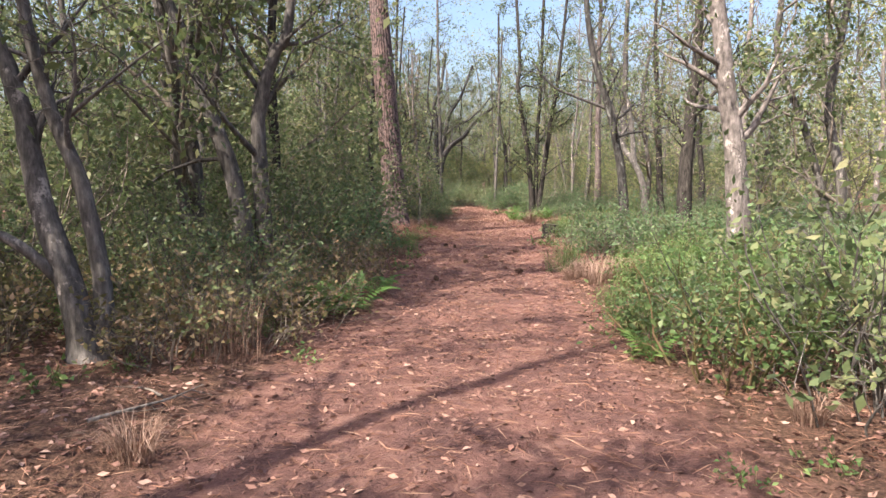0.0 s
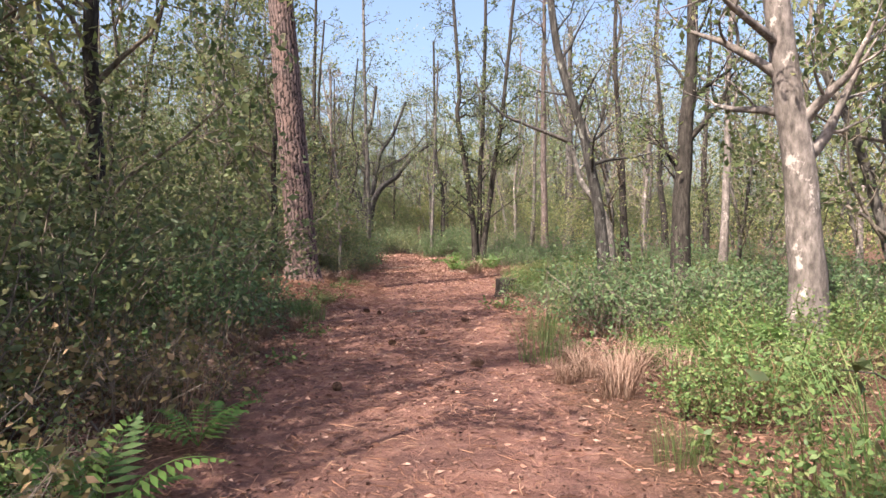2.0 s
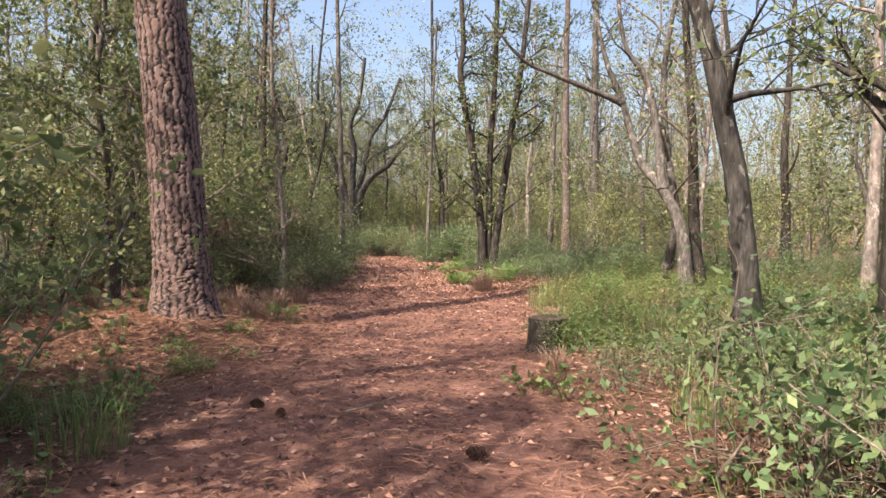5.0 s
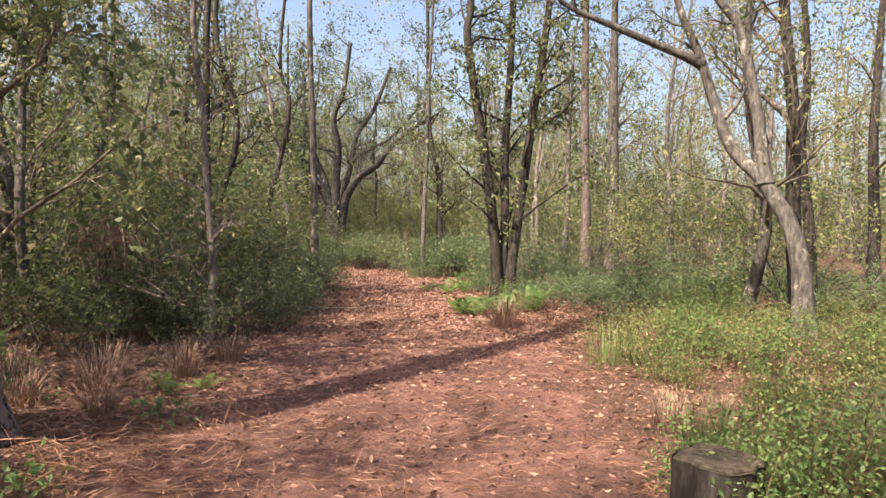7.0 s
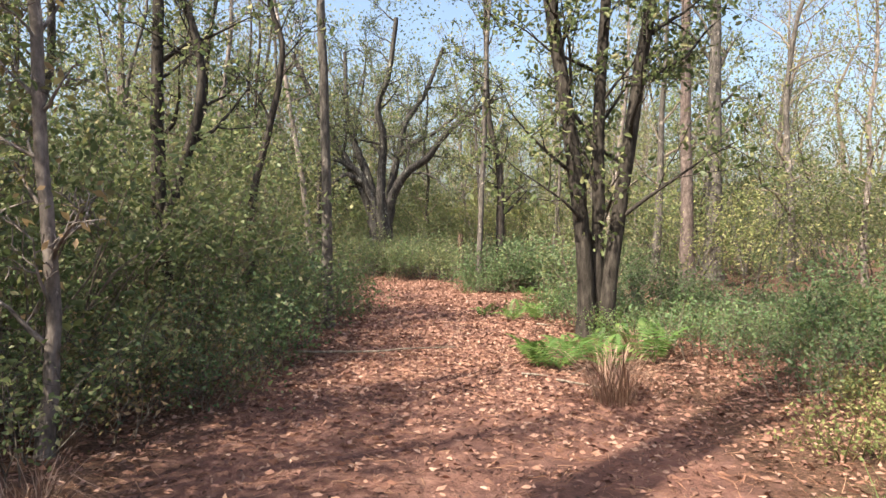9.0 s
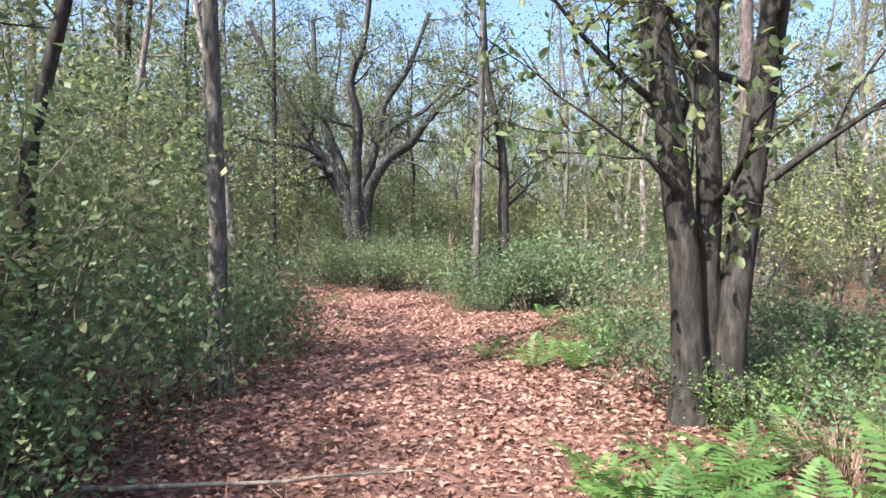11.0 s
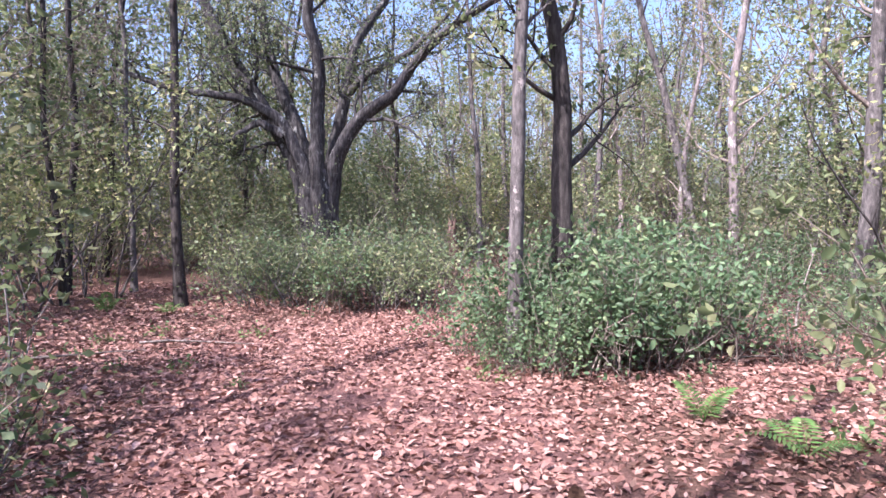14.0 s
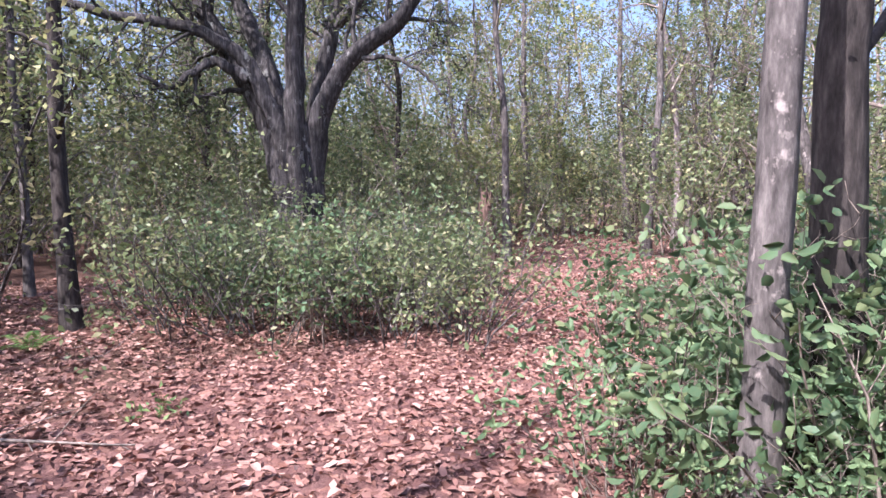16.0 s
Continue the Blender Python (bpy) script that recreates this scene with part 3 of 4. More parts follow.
make_tree("forked_tree", "two crooked trunks with pale lichen patches over brown brush", [
    ([(-0.1, 0, 0), (-0.15, 0, 1.0), (-0.42, 0, 2.0), (-0.72, 0.05, 2.9), (-1.1, 0.1, 4.2), (-1.4, 0.2, 8)], 0.12, 0.04),
    ([(0.08, 0.1, 0), (0.08, 0.1, 1.2), (0.06, 0.1, 2.1), (0.25, 0.1, 2.8), (0.45, 0.15, 3.5), (0.8, 0.3, 8)], 0.11, 0.04)],
    M_GREY, M_LEAF, 27, (-2.25, 7.35), limbs=11, first=0.28, limb_length=1.5, leaf_size=0.085, leaf_gap=0.045, oval=True)
make_tree("forked_tree", "crooked twin-stemmed tree with white-patched bark at the path edge", [
    ([(-0.02, 0, 0), (-0.1, 0, 0.6), (-0.33, 0.05, 1.3), (-0.5, 0.1, 2.1), (-0.9, 0.1, 3.5), (-1.0, 0.3, 7)], 0.12, 0.04),
    ([(0.06, 0.05, 0), (0.08, 0.1, 0.7), (-0.05, 0.1, 1.4), (-0.3, 0.1, 2.2), (-0.4, 0.0, 3.6), (-0.2, 0.1, 7)], 0.08, 0.03),
    ([(-0.15, 0, 0.65), (-0.5, -0.1, 1.0), (-0.9, -0.2, 1.15), (-1.4, -0.2, 1.5)], 0.05, 0.015)],
    M_GREY, M_LEAF, 28, (-2.87, 4.93), limbs=6, first=0.4, limb_length=1.2, leaf_gap=0.14)
make_tree("slender_tree", "slim mottled trunk rising out of a leafy evergreen bush", [(straight(9, (0.02, 0), 0.02, 2), 0.076, 0.04)],
    M_GREY, M_LEAF, 29, (2.55, 33.4), limbs=12, first=0.35, limb_length=1.3, leaf_size=0.08, leaf_gap=0.04, oval=True)
make_tree("hardwood_tree", "dark-trunked tree behind a leafy evergreen bush", [
    ([(0, 0, 0), (0.0, 0, 1.5), (0.02, 0, 2.5), (-0.05, 0, 3.4), (-0.3, 0.1, 5), (-0.4, 0.2, 10)], 0.125, 0.05)],
    M_DARK, M_LEAF, 30, (3.12, 33.78), limbs=13, first=0.25, limb_length=1.4, leaf_size=0.08, leaf_gap=0.04, oval=True)
make_tree("slender_tree", "straight thin grey trunk at the path edge", [(straight(10, (-0.01, 0), 0.02, 3), 0.085, 0.04)],
    M_GREY, M_LEAF, 31, (-0.2, 27.2), limbs=9, first=0.45, limb_length=1.0, leaf_gap=0.2)
make_tree("crooked_tree", "dark crooked forked tree in dense shade", [
    ([(0, 0, 0), (0.0, 0, 1.3), (0.15, 0, 2.0), (0.4, 0, 2.8), (0.35, 0.1, 3.6), (0.0, 0.2, 5), (0.2, 0.3, 8)], 0.085, 0.03),
    ([(0.05, 0, 0), (-0.1, 0.1, 1.5), (-0.12, 0.1, 3.0), (-0.1, 0.2, 5.5), (0.0, 0.2, 9)], 0.11, 0.04)],
    M_DARK, M_LEAF, 32, (-1.82, 25.2), limbs=9, first=0.4, limb_length=1.3)
make_tree("crooked_tree", "thin winding dark stem in dense brush", [
    ([(0, 0, 0), (0.0, 0, 1.2), (0.05, 0, 2.0), (0.28, 0, 2.9), (0.38, 0.1, 3.8), (0.2, 0.1, 4.6), (0.4, 0.3, 7)], 0.06, 0.025)],
    M_DARK, M_LEAF, 33, (-0.95, 25.69), limbs=8, first=0.45, limb_length=1.0, leaf_gap=0.15)
make_tree("vine_covered_pole", "thin pale dead stem wrapped in climbing leaves", [(straight(5.5, (-0.02, 0), 0.04, 4), 0.045, 0.025)],
    M_PALE, M_BROWN, 34, (-0.93, 21.25), category="dead tree", limbs=26, first=0.12, limb_length=0.55, leaf_gap=0.06, leaf_size=0.07)
make_tree("slender_tree", "thin leaning pale tree in thick brush", [(straight(8, (-0.16, 0.02), 0.03, 5), 0.07, 0.025)],
    M_PALE, M_LEAF, 35, (-1.0, 31.0), limbs=8, first=0.4, limb_length=1.1, leaf_gap=0.16)
make_tree("slender_tree", "dark thin trunk at the edge of the leaf-covered clearing", [(straight(9, (0.0, 0), 0.02, 6), 0.09, 0.03)],
    M_DARK, M_LEAF, 36, (-2.15, 37.8), limbs=12, first=0.2, limb_length=1.3)
make_tree("leaning_tree", "slim leaning trunk far in the hazy wood", [
    ([(0, 0, 0), (-0.1, 0, 1.2), (-0.7, 0, 3.9), (-1.3, 0, 6.0), (-2.0, 0, 10)], 0.11, 0.04)],
    M_GREY, M_LEAF, 37, (7.6, 40.6), limbs=9, first=0.5, leaf_gap=0.2)
make_tree("hardwood_tree", "thick grey trunk standing in sunlit woods", [(straight(12, (0, 0), 0.02, 7), 0.27, 0.1)],
    M_GREY, M_LEAF, 38, (10.2, 37.5), limbs=14, first=0.3, limb_length=2.2, sides=14)
make_tree("slender_tree", "pale dead-looking trunk shining in the sunlit wood", [(straight(8, (0.0, 0), 0.03, 8), 0.14, 0.05)],
    M_PALE, M_YELLOW, 39, (14.1, 46.7), limbs=9, first=0.5, leaf_gap=0.3)
for k, (x, y, r, bark) in enumerate([(7.58, 22.64, 0.13, M_DARK), (10.5, 26.5, 0.13, M_DARK), (12.1, 26.6, 0.14, M_DARK), (-4.4, 38.6, 0.06, M_DARK),
                                     (-4.9, 39.6, 0.08, M_DARK), (-3.9, 40.2, 0.06, M_GREY), (5.2, 51, 0.13, M_GREY), (8.0, 50, 0.12, M_GREY), (-7.6, 46, 0.14, M_DARK),
                                     (7.8, 36.0, 0.13, M_GREY), (6.6, 45.0, 0.1, M_GREY), (3.4, 44.5, 0.09, M_GREY)]):
    make_tree("slender_tree", "slim upright woodland tree with sparse leaves", [(straight(9.5, (0.012 * (k % 5 - 2), 0), 0.11, 40 + k), r, 0.03)],
              bark, M_LEAF, 60 + k, (x, y), limbs=11, first=0.25, limb_length=1.8, leaf_gap=0.09, leaf_size=0.1, twig_mat=M_TWIG)


# ---- the woods around ----
KEEP_OFF = [(-1.42, 17.1), (-0.62, 43), (3.48, 25.9), (6.47, 21), (4.17, 15.1), (4.67, 10.3), (5.42, 14.9), (-2.25, 7.35), (-2.87, 4.9), (2.55, 33.4),
            (3.12, 33.8), (-0.2, 27.2), (-1.8, 25.2), (-0.95, 21.25), (-2.15, 37.8), (10.2, 37.5), (14.1, 46.7)]


def tree_kinds():
    """The trees that the wood is made of: leafy ones with fine leaves for near by and coarser ones further off, bare ones, a pine."""
    far = (0, -40)
    out = []
    def leafy(name, label, stems, bark, leaf, seed, near, limbs, length, first=0.09, wander=0.27):
        size, gap, spread = (0.105, 0.024, 0.085) if near else (0.13, 0.045, 0.12)
        return make_tree(name, label, stems, bark, leaf, seed, far, limbs=limbs, first=first, limb_length=length, leaf_gap=gap, leaf_size=size, spread=spread, wander=wander, twig_mat=M_TWIG)

    def bare(label, stems, bark, seed, limbs, length, gap):
        return make_tree("bare_tree", label, stems, bark, M_YELLOW, seed, far, limbs=limbs, first=0.13, limb_length=length, kids=(6, 5, 4), leaf_gap=gap, leaf_size=0.10,
                         spread=0.12, angle=42, lift=0.08, wander=0.25, twig_mat=M_TWIG)

    one = [(straight(9, (0.02, 0), 0.17, 11), 0.10, 0.03)]
    two = [(straight(8, (-0.06, 0), 0.18, 12), 0.09, 0.03), (straight(7, (0.09, 0.03), 0.18, 13), 0.07, 0.03)]
    young = [(straight(7, (0.03, 0), 0.17, 16), 0.06, 0.02)]
    for near in (True, False):
        out.append(leafy("woodland_tree", "evergreen woodland tree with many small dark leaves", one, M_DARK, M_LEAF, 201, near, 18, 2.6))
        out.append(leafy("woodland_tree", "leafy twin-stemmed woodland tree with grey bark", two, M_GREY, M_LEAF, 202, near, 10, 2.4))
        out.append(leafy("woodland_tree", "young tree with thin yellow-green foliage in the sun", young, M_GREY, M_YELLOW, 205, near, 14, 2.2))
    out.append(bare("bare winter tree with a haze of pale grey twigs", [(straight(10, (0.01, 0.02), 0.16, 14), 0.10, 0.03)], M_GREY, 203, 18, 2.6, 0.11))
    out.append(bare("bare pale-barked tree with fine upright twigs", [(straight(11, (-0.03, 0), 0.14, 15), 0.10, 0.03)], M_PALE, 204, 18, 2.4, 0.13))
    out.append(make_tree("pine_tree", "tall straight pine with a high needle crown", [(straight(15, (0.01, 0), 0.05, 17), 0.17, 0.05)], M_PINE, M_NEEDLE, 206, far,
                         category="pine tree", limbs=14, first=0.45, limb_length=2.2, kids=(6, 5, 3), leaf_gap=0.06, leaf_size=0.2, leaf_width=0.13, angle=65))
    return out


def scatter_woods():
    kinds = tree_kinds()
    used = [False] * len(kinds)
    rng = np.random.default_rng(77)
    placed = list(KEEP_OFF)

    def put(x, y, k, s):
        if 23 < y < 34 and -4 < x < 0:
            x -= 1.0
        m = pose(x, y, gz(x, y) - 0.06, 0, 0, rng.uniform(0, 360))
        ob = kinds[k] if not used[k] else copy_thing(kinds[k], m)
        used[k] = True
        ob.matrix_basis = m @ Matrix.Diagonal((s, s, s * rng.uniform(0.9, 1.15), 1))
        placed.append((x, y))

    def fill(count, x0, x1, y0, y1, weights, gap, clear=1.6):
        tries = 0
        while count and tries < 4000:
            tries += 1
            x, y = rng.uniform(x0, x1), rng.uniform(y0, y1)
            if off_path(x, y) < clear or min((x - a) ** 2 + (y - b) ** 2 for a, b in placed) < gap * gap:
                continue
            if -5.0 < x < 4.5 and 32 < y < 45.5:
                continue
            if -9 < x < -2.2 and (4.0 < y < 10.2 or 13 < y < 18.8) and rng.uniform() < 0.75:
                continue
            if x > 2 and y > 22 and x < 9 and y < 34 and rng.uniform() < 0.6:
                continue
            low = 0.85 if -11 < x < 0 and 14 < y < 36 else 1.0
            kind = int(rng.choice(6, p=weights))
            close = off_path(x, y) < 5.5 and y > 0
            k = {0: 0, 1: 1, 4: 2}.get(kind)
            k = (k if close else k + 3) if k is not None else {2: 6, 3: 7, 5: 8}[kind]
            put(x, y, k, rng.uniform(0.75, 1.2) * low)
            count -= 1

    fill(9, -8.5, -2.4, 20, 28.5, [0.34, 0.3, 0.2, 0.06, 0.1, 0.0], 1.3, 2.2)
    # Set to dapple the path with shade; those behind the start are unseen.
    for x, y, k, size in [(-3.9, 10.6, 1, 0.9), (-4.9, 11.8, 2, 1.1), (-2.8, -1.4, 1, 0.9), (-4.6, -2.6, 7, 0.9), (-3.5, 12.4, 0, 1.1)]:
        put(x, y, k, size)
    fill(34, -11, -1.5, 3, 47, [0.36, 0.24, 0.14, 0.10, 0.10, 0.06], 1.5, 2.1)
    fill(14, -26, -9, 6, 55, [0.36, 0.2, 0.14, 0.1, 0.1, 0.1], 2.2)
    fill(30, 7, 20, 2, 52, [0.12, 0.12, 0.28, 0.24, 0.2, 0.04], 1.8, 2.5)
    fill(14, 18, 36, 0, 60, [0.12, 0.12, 0.3, 0.24, 0.16, 0.06], 2.5)
    fill(24, -12, 14, 46, 54, [0.2, 0.16, 0.3, 0.2, 0.14, 0.0], 1.4, 0.7)
    fill(22, -16, 22, 53, 68, [0.22, 0.16, 0.2, 0.16, 0.2, 0.06], 2.0, 0.5)
    # Added out of view beside and behind the start to break up the sun.
    fill(7, -10, -3.2, -7, 2.5, [0.3, 0.1, 0.35, 0.25, 0.0, 0.0], 1.6, 1.8)
    fill(9, -16, 14, -24, -9, [0.2, 0.1, 0.3, 0.3, 0.1, 0.0], 2.5, 1.5)


scatter_woods()


def far_woods():
    """The wall of distant trees that closes the view all round: uncountable trunks, twigs and leaf sprays."""
    rng = np.random.default_rng(91)
    root = tagged(new("far_woods"), "hazy distant woodland of thin trunks and sunlit leaves", "woodland", kind="stuff")
    wood, green, gold = Buf(), Buf(), Buf()
    for _ in range(560):
        a = rng.uniform(0, 2 * np.pi)
        d = rng.uniform(36, 75)
        x, y = d * math.cos(a) + 1, d * math.sin(a) + 25
        if off_path(x, y) < 1:
            continue
        h = rng.uniform(8, 17)
        pts = np.array([(x + rng.normal() * 0.17 * k, y + rng.normal() * 0.17 * k, h * k / 5 + gz(x, y) * 0) for k in range(6)])
        wood.tube(pts, np.linspace(rng.uniform(0.08, 0.2), 0.03, 6), 5)
        for _ in range(14):
            u = rng.uniform(0.15, 0.95) * 4.99
            p = pts[int(u)] + (pts[int(u) + 1] - pts[int(u)]) * (u % 1)
            e = p + np.array([rng.normal() * 1.2, rng.normal() * 1.2, rng.uniform(0.5, 2)])
            mid = (p + e) / 2 + rng.normal(size=3) * 0.12
            wood.tube(np.array([p, mid, e]), [0.035, 0.02, 0.008], 3)
            for q in (mid, (mid + e) / 2, e):
                tip = q + np.array([rng.normal() * 0.55, rng.normal() * 0.55, rng.uniform(0.1, 0.9)])
                wood.tube(np.array([q, tip]), [0.014, 0.006], 3)
    def sprays(buf, n, groups, near, farthest, low, high, size, power):
        ca = rng.uniform(-0.35, np.pi + 0.35, groups)
        ca[::5] = rng.uniform(0, 2 * np.pi, len(ca[::5]))
        cd = rng.uniform(near, farthest, groups)
        cen = np.stack([cd * np.cos(ca) + 1, cd * np.sin(ca) + 22, low + (high - low) * rng.uniform(0, 1, groups) ** power], 1)
        pos = cen[rng.integers(0, groups, n)] + rng.normal(size=(n, 3)) * np.array([0.75, 0.75, 0.55])
        pos[:, 2] = np.abs(pos[:, 2])
        pos = pos[(off_path(pos[:, 0], pos[:, 1]) > 0.5) & (np.hypot(pos[:, 0] - 1, pos[:, 1] - 22) > near - 1)]
        buf.leaves(pos, size, rng, 0.5, droop=0.2)

    sprays(green, 105000, 1500, 31, 60, 0.3, 17, 0.2, 1.05)
    sprays(gold, 125000, 1800, 31, 62, 0.3, 17, 0.2, 1.05)
    sprays(green, 20000, 320, 29, 45, 0.1, 1.8, 0.24, 1.0)
    sprays(gold, 24000, 320, 29, 50, 0.1, 3.0, 0.24, 1.0)
    part("trunkwork", wood, M_TWIG, root)
    part("green_foliage", green, M_LEAF, root)
    # The yellow sprays carry the look of sunlight in their colour.
    part("dry_foliage", gold, M_YELLOW, root)


far_woods()


# ---- brush ----
def shrub(name, label, seed, stems, height, radius, leaf, leaf_size, gap, bark=M_TWIG, kids=(4, 2), width=0.5, category="shrub", wander=0.22, spread=0.07, stem_r=0.009, oval=False):
    root = tagged(new(name), label, category)
    wood, green = Buf(), Buf()
    t = Tree(seed, kids, 0.45, 48, wander, 0.06, gap, 0.0022, (4, 3, 3, 3))
    for _ in range(stems):
        a, d = t.rng.uniform(0, 2 * np.pi), radius * 0.55 * math.sqrt(t.rng.uniform())
        p = (d * math.cos(a), d * math.sin(a), -0.05)
        out = np.array([math.cos(a) * t.rng.uniform(0.1, 0.7), math.sin(a) * t.rng.uniform(0.1, 0.7), 1.0])
        ln = t.line(p, out, height * t.rng.uniform(0.55, 1.1), 6)
        wood.tube(ln, np.linspace(stem_r, 0.003, 7), 3)
        t.sprout(wood, ln, np.linspace(stem_r, 0.003, 7), 0, 0.15)
        t.tips.append(ln[3:])
    tagged(part("stemwork", wood, bark, root), kind="stuff")
    green.leaves(t.leaf_places(spread), leaf_size, t.rng, width, droop=0.1, face_up=0.25, oval=oval)
    part("foliage", green, leaf, root)
    return root


def grass_clump(name, label, seed, blades, height, spread, material, lean=0.5, category="grass"):
    root = tagged(new(name), label, category)
    rng = np.random.default_rng(seed)
    b = Buf()
    for _ in range(blades):
        a, d = rng.uniform(0, 2 * np.pi), spread * math.sqrt(rng.uniform())
        p = np.array([d * math.cos(a), d * math.sin(a), -0.03])
        dirv = np.array([math.cos(a + rng.normal() * 0.8), math.sin(a + rng.normal() * 0.8), 0])
        h = height * rng.uniform(0.5, 1.15)
        bend = rng.uniform(0.2, 1.6) * lean * h
        w = rng.uniform(0.0015, 0.004)
        s = np.cross(dirv, (0, 0, 1)) * w
        pts = [p, p + dirv * bend * 0.2 + (0, 0, h * 0.5), p + dirv * bend * 0.6 + (0, 0, h * 0.85), p + dirv * bend * 1.1 + (0, 0, h * rng.uniform(0.7, 0.95))]
        v = []
        for i, q in enumerate(pts):
            f = (1, 0.9, 0.6, 0.1)[i]
            v += [q - s * f, q + s * f]
        b.add(v, [[0, 1, 3, 2], [2, 3, 5, 4], [4, 5, 7, 6]])
    tagged(part("tuft", b, material, root), kind="stuff")
    return root


KIND = {
    "broad": shrub("shrub", "dense evergreen shrub with glossy dark green leaves", 301, 18, 1.15, 0.7, M_SHRUB, 0.064, 0.026, stem_r=0.011, oval=True),
    "broad2": shrub("shrub", "spreading dark green evergreen brush", 302, 17, 0.95, 0.85, M_SHRUB, 0.055, 0.022),
    "tall": shrub("tall_shrub", "tall leafy evergreen bush with arching stems", 303, 14, 2.3, 0.8, M_LEAF, 0.075, 0.03, stem_r=0.016, oval=True),
    "tall2": shrub("tall_shrub", "tall thin-stemmed brush with mixed green leaves", 304, 11, 2.9, 0.7, M_LEAF, 0.085, 0.04, stem_r=0.017),
    "sapling": shrub("sapling", "leafy evergreen understory sapling in the wood", 313, 6, 4.6, 1.1, M_LEAF, 0.095, 0.035, bark=M_GREY, kids=(9, 5), wander=0.16, spread=0.12, stem_r=0.03, category="sapling", oval=True),
    "sapling2": shrub("sapling", "thin understory sapling with pale yellow-green leaves", 314, 5, 4.2, 1.0, M_YELLOW, 0.09, 0.05, bark=M_GREY, kids=(9, 5), wander=0.18, spread=0.14, stem_r=0.026, category="sapling"),
    "weed": shrub("weed_clump", "fresh green leafy weeds", 305, 22, 0.75, 0.6, M_WEED, 0.046, 0.02, bark=M_BROWN, kids=(5,)),
    "weed2": shrub("weed_clump", "low bright yellow-green weeds in the sun", 306, 20, 0.5, 0.65, M_YELLOW, 0.045, 0.02, bark=M_BROWN, kids=(5,)),
    "brown": shrub("brushwood", "tangled brown undergrowth with withered leaves", 307, 20, 0.95, 0.75, M_BROWN, 0.07, 0.04, kids=(4, 2)),
    "twiggy": shrub("brushwood", "bare grey twiggy brush with few leaves", 308, 16, 1.4, 0.8, M_LEAF, 0.06, 0.03, bark=M_GREY, kids=(4, 3)),
    "hay": grass_clump("dry_grass_tuft", "tuft of dry straw-coloured grass", 309, 230, 0.42, 0.16, M_HAY, 0.7),
    "straw": grass_clump("dry_grass_tuft", "tall withered brown grass beside the path", 312, 150, 0.95, 0.42, M_HAY, 0.35),
    "grass": grass_clump("grass_tuft", "tuft of long green grass", 310, 190, 0.65, 0.4, M_WEED, 0.5),
}
KIND["sprig"] = shrub("seedling", "small green seedling at the path edge", 311, 7, 0.22, 0.16, M_WEED, 0.05, 0.03, bark=M_BROWN, kids=(3,), category="plant", spread=0.02, stem_r=0.003)
FIRST = dict.fromkeys(KIND, True)
BRUSH = np.random.default_rng(505)


def plant(kind, x, y, s=1.0, tall=1.0, sink=0.0):
    ob = KIND[kind]
    if kind in ("tall", "tall2") and x < 0.5 and float(off_path(x, y)) < 1.1:
        x -= 0.6  # arching stems keep clear of the path
    m = pose(x, y, gz(x, y) - sink, 0, 0, BRUSH.uniform(0, 360))
    if FIRST[kind]:
        FIRST[kind] = False
        ob.matrix_basis = m
    else:
        ob = copy_thing(ob, m)
    ob.matrix_basis = m @ Matrix.Diagonal((s, s, s * tall, 1))
    return ob


def thicket(count, x0, x1, y0, y1, mix, s0=0.8, s1=1.2, clear=0.45, gap=0.5, tall=1.0):
    """Plants a stretch of the plan with a mixture of brush, off the path."""
    done, tries = [], 0
    names = list(mix)
    w = np.array([mix[k] for k in names], float)
    while len(done) < count and tries < 3000:
        tries += 1
        x, y = BRUSH.uniform(x0, x1), BRUSH.uniform(y0, y1)
        if float(off_path(x, y)) < clear:
            continue
        if (x - 2.55) ** 2 + (y - 33.4) ** 2 < 0.09 or (x + 1.42) ** 2 + (y - 17.1) ** 2 < 0.8:
            continue
        if done and min((x - a) ** 2 + (y - b) ** 2 for a, b in done) < gap * gap:
            continue
        done.append((x, y))
        plant(str(BRUSH.choice(names, p=w / w.sum())), x, y, BRUSH.uniform(s0, s1), tall)


# the understory of the woods
thicket(16, -10, -3.2, 19.5, 38, {"sapling": 2, "sapling2": 2}, 0.75, 1.15, 2.0, 1.6)
thicket(8, -10, -4, 38, 48, {"sapling2": 1}, 0.8, 1.2, 1.0, 1.6)
thicket(4, -9, -4.5, 11, 14, {"sapling": 1}, 0.6, 0.8, 1.4, 1.3)
# Unseen bushes, added only to shade the left edge near the start.
thicket(6, -5, -2.8, -1.5, 1.4, {"tall": 1, "tall2": 2}, 0.9, 1.2, 0.8, 0.8)
thicket(14, 8, 19, 19, 47, {"sapling": 2, "sapling2": 4}, 0.8, 1.2, 2.5, 1.5)
thicket(14, -5, 12, 46.5, 54, {"sapling": 3, "sapling2": 3}, 0.8, 1.2, 0.8, 1.3)
# beside the start: brown undergrowth, then a tall green bush wall
thicket(26, -6.5, -1.0, 4.5, 9.0, {"brown": 6, "twiggy": 3}, 0.75, 1.05, 0.4, 0.45)
thicket(34, -4.5, -1.2, 5.0, 9.6, {"straw": 1, "brown": 4, "weed": 2, "twiggy": 1}, 0.6, 0.95, 0.15, 0.35)
thicket(19, -6.5, -0.9, 6.2, 13.0, {"tall": 3, "tall2": 1, "broad": 3, "broad2": 2}, 0.75, 1.1, 0.7, 0.75)
thicket(20, -4.6, -1.2, 9.4, 13.6, {"tall": 4, "broad": 3}, 0.8, 1.05, 0.35, 0.6)
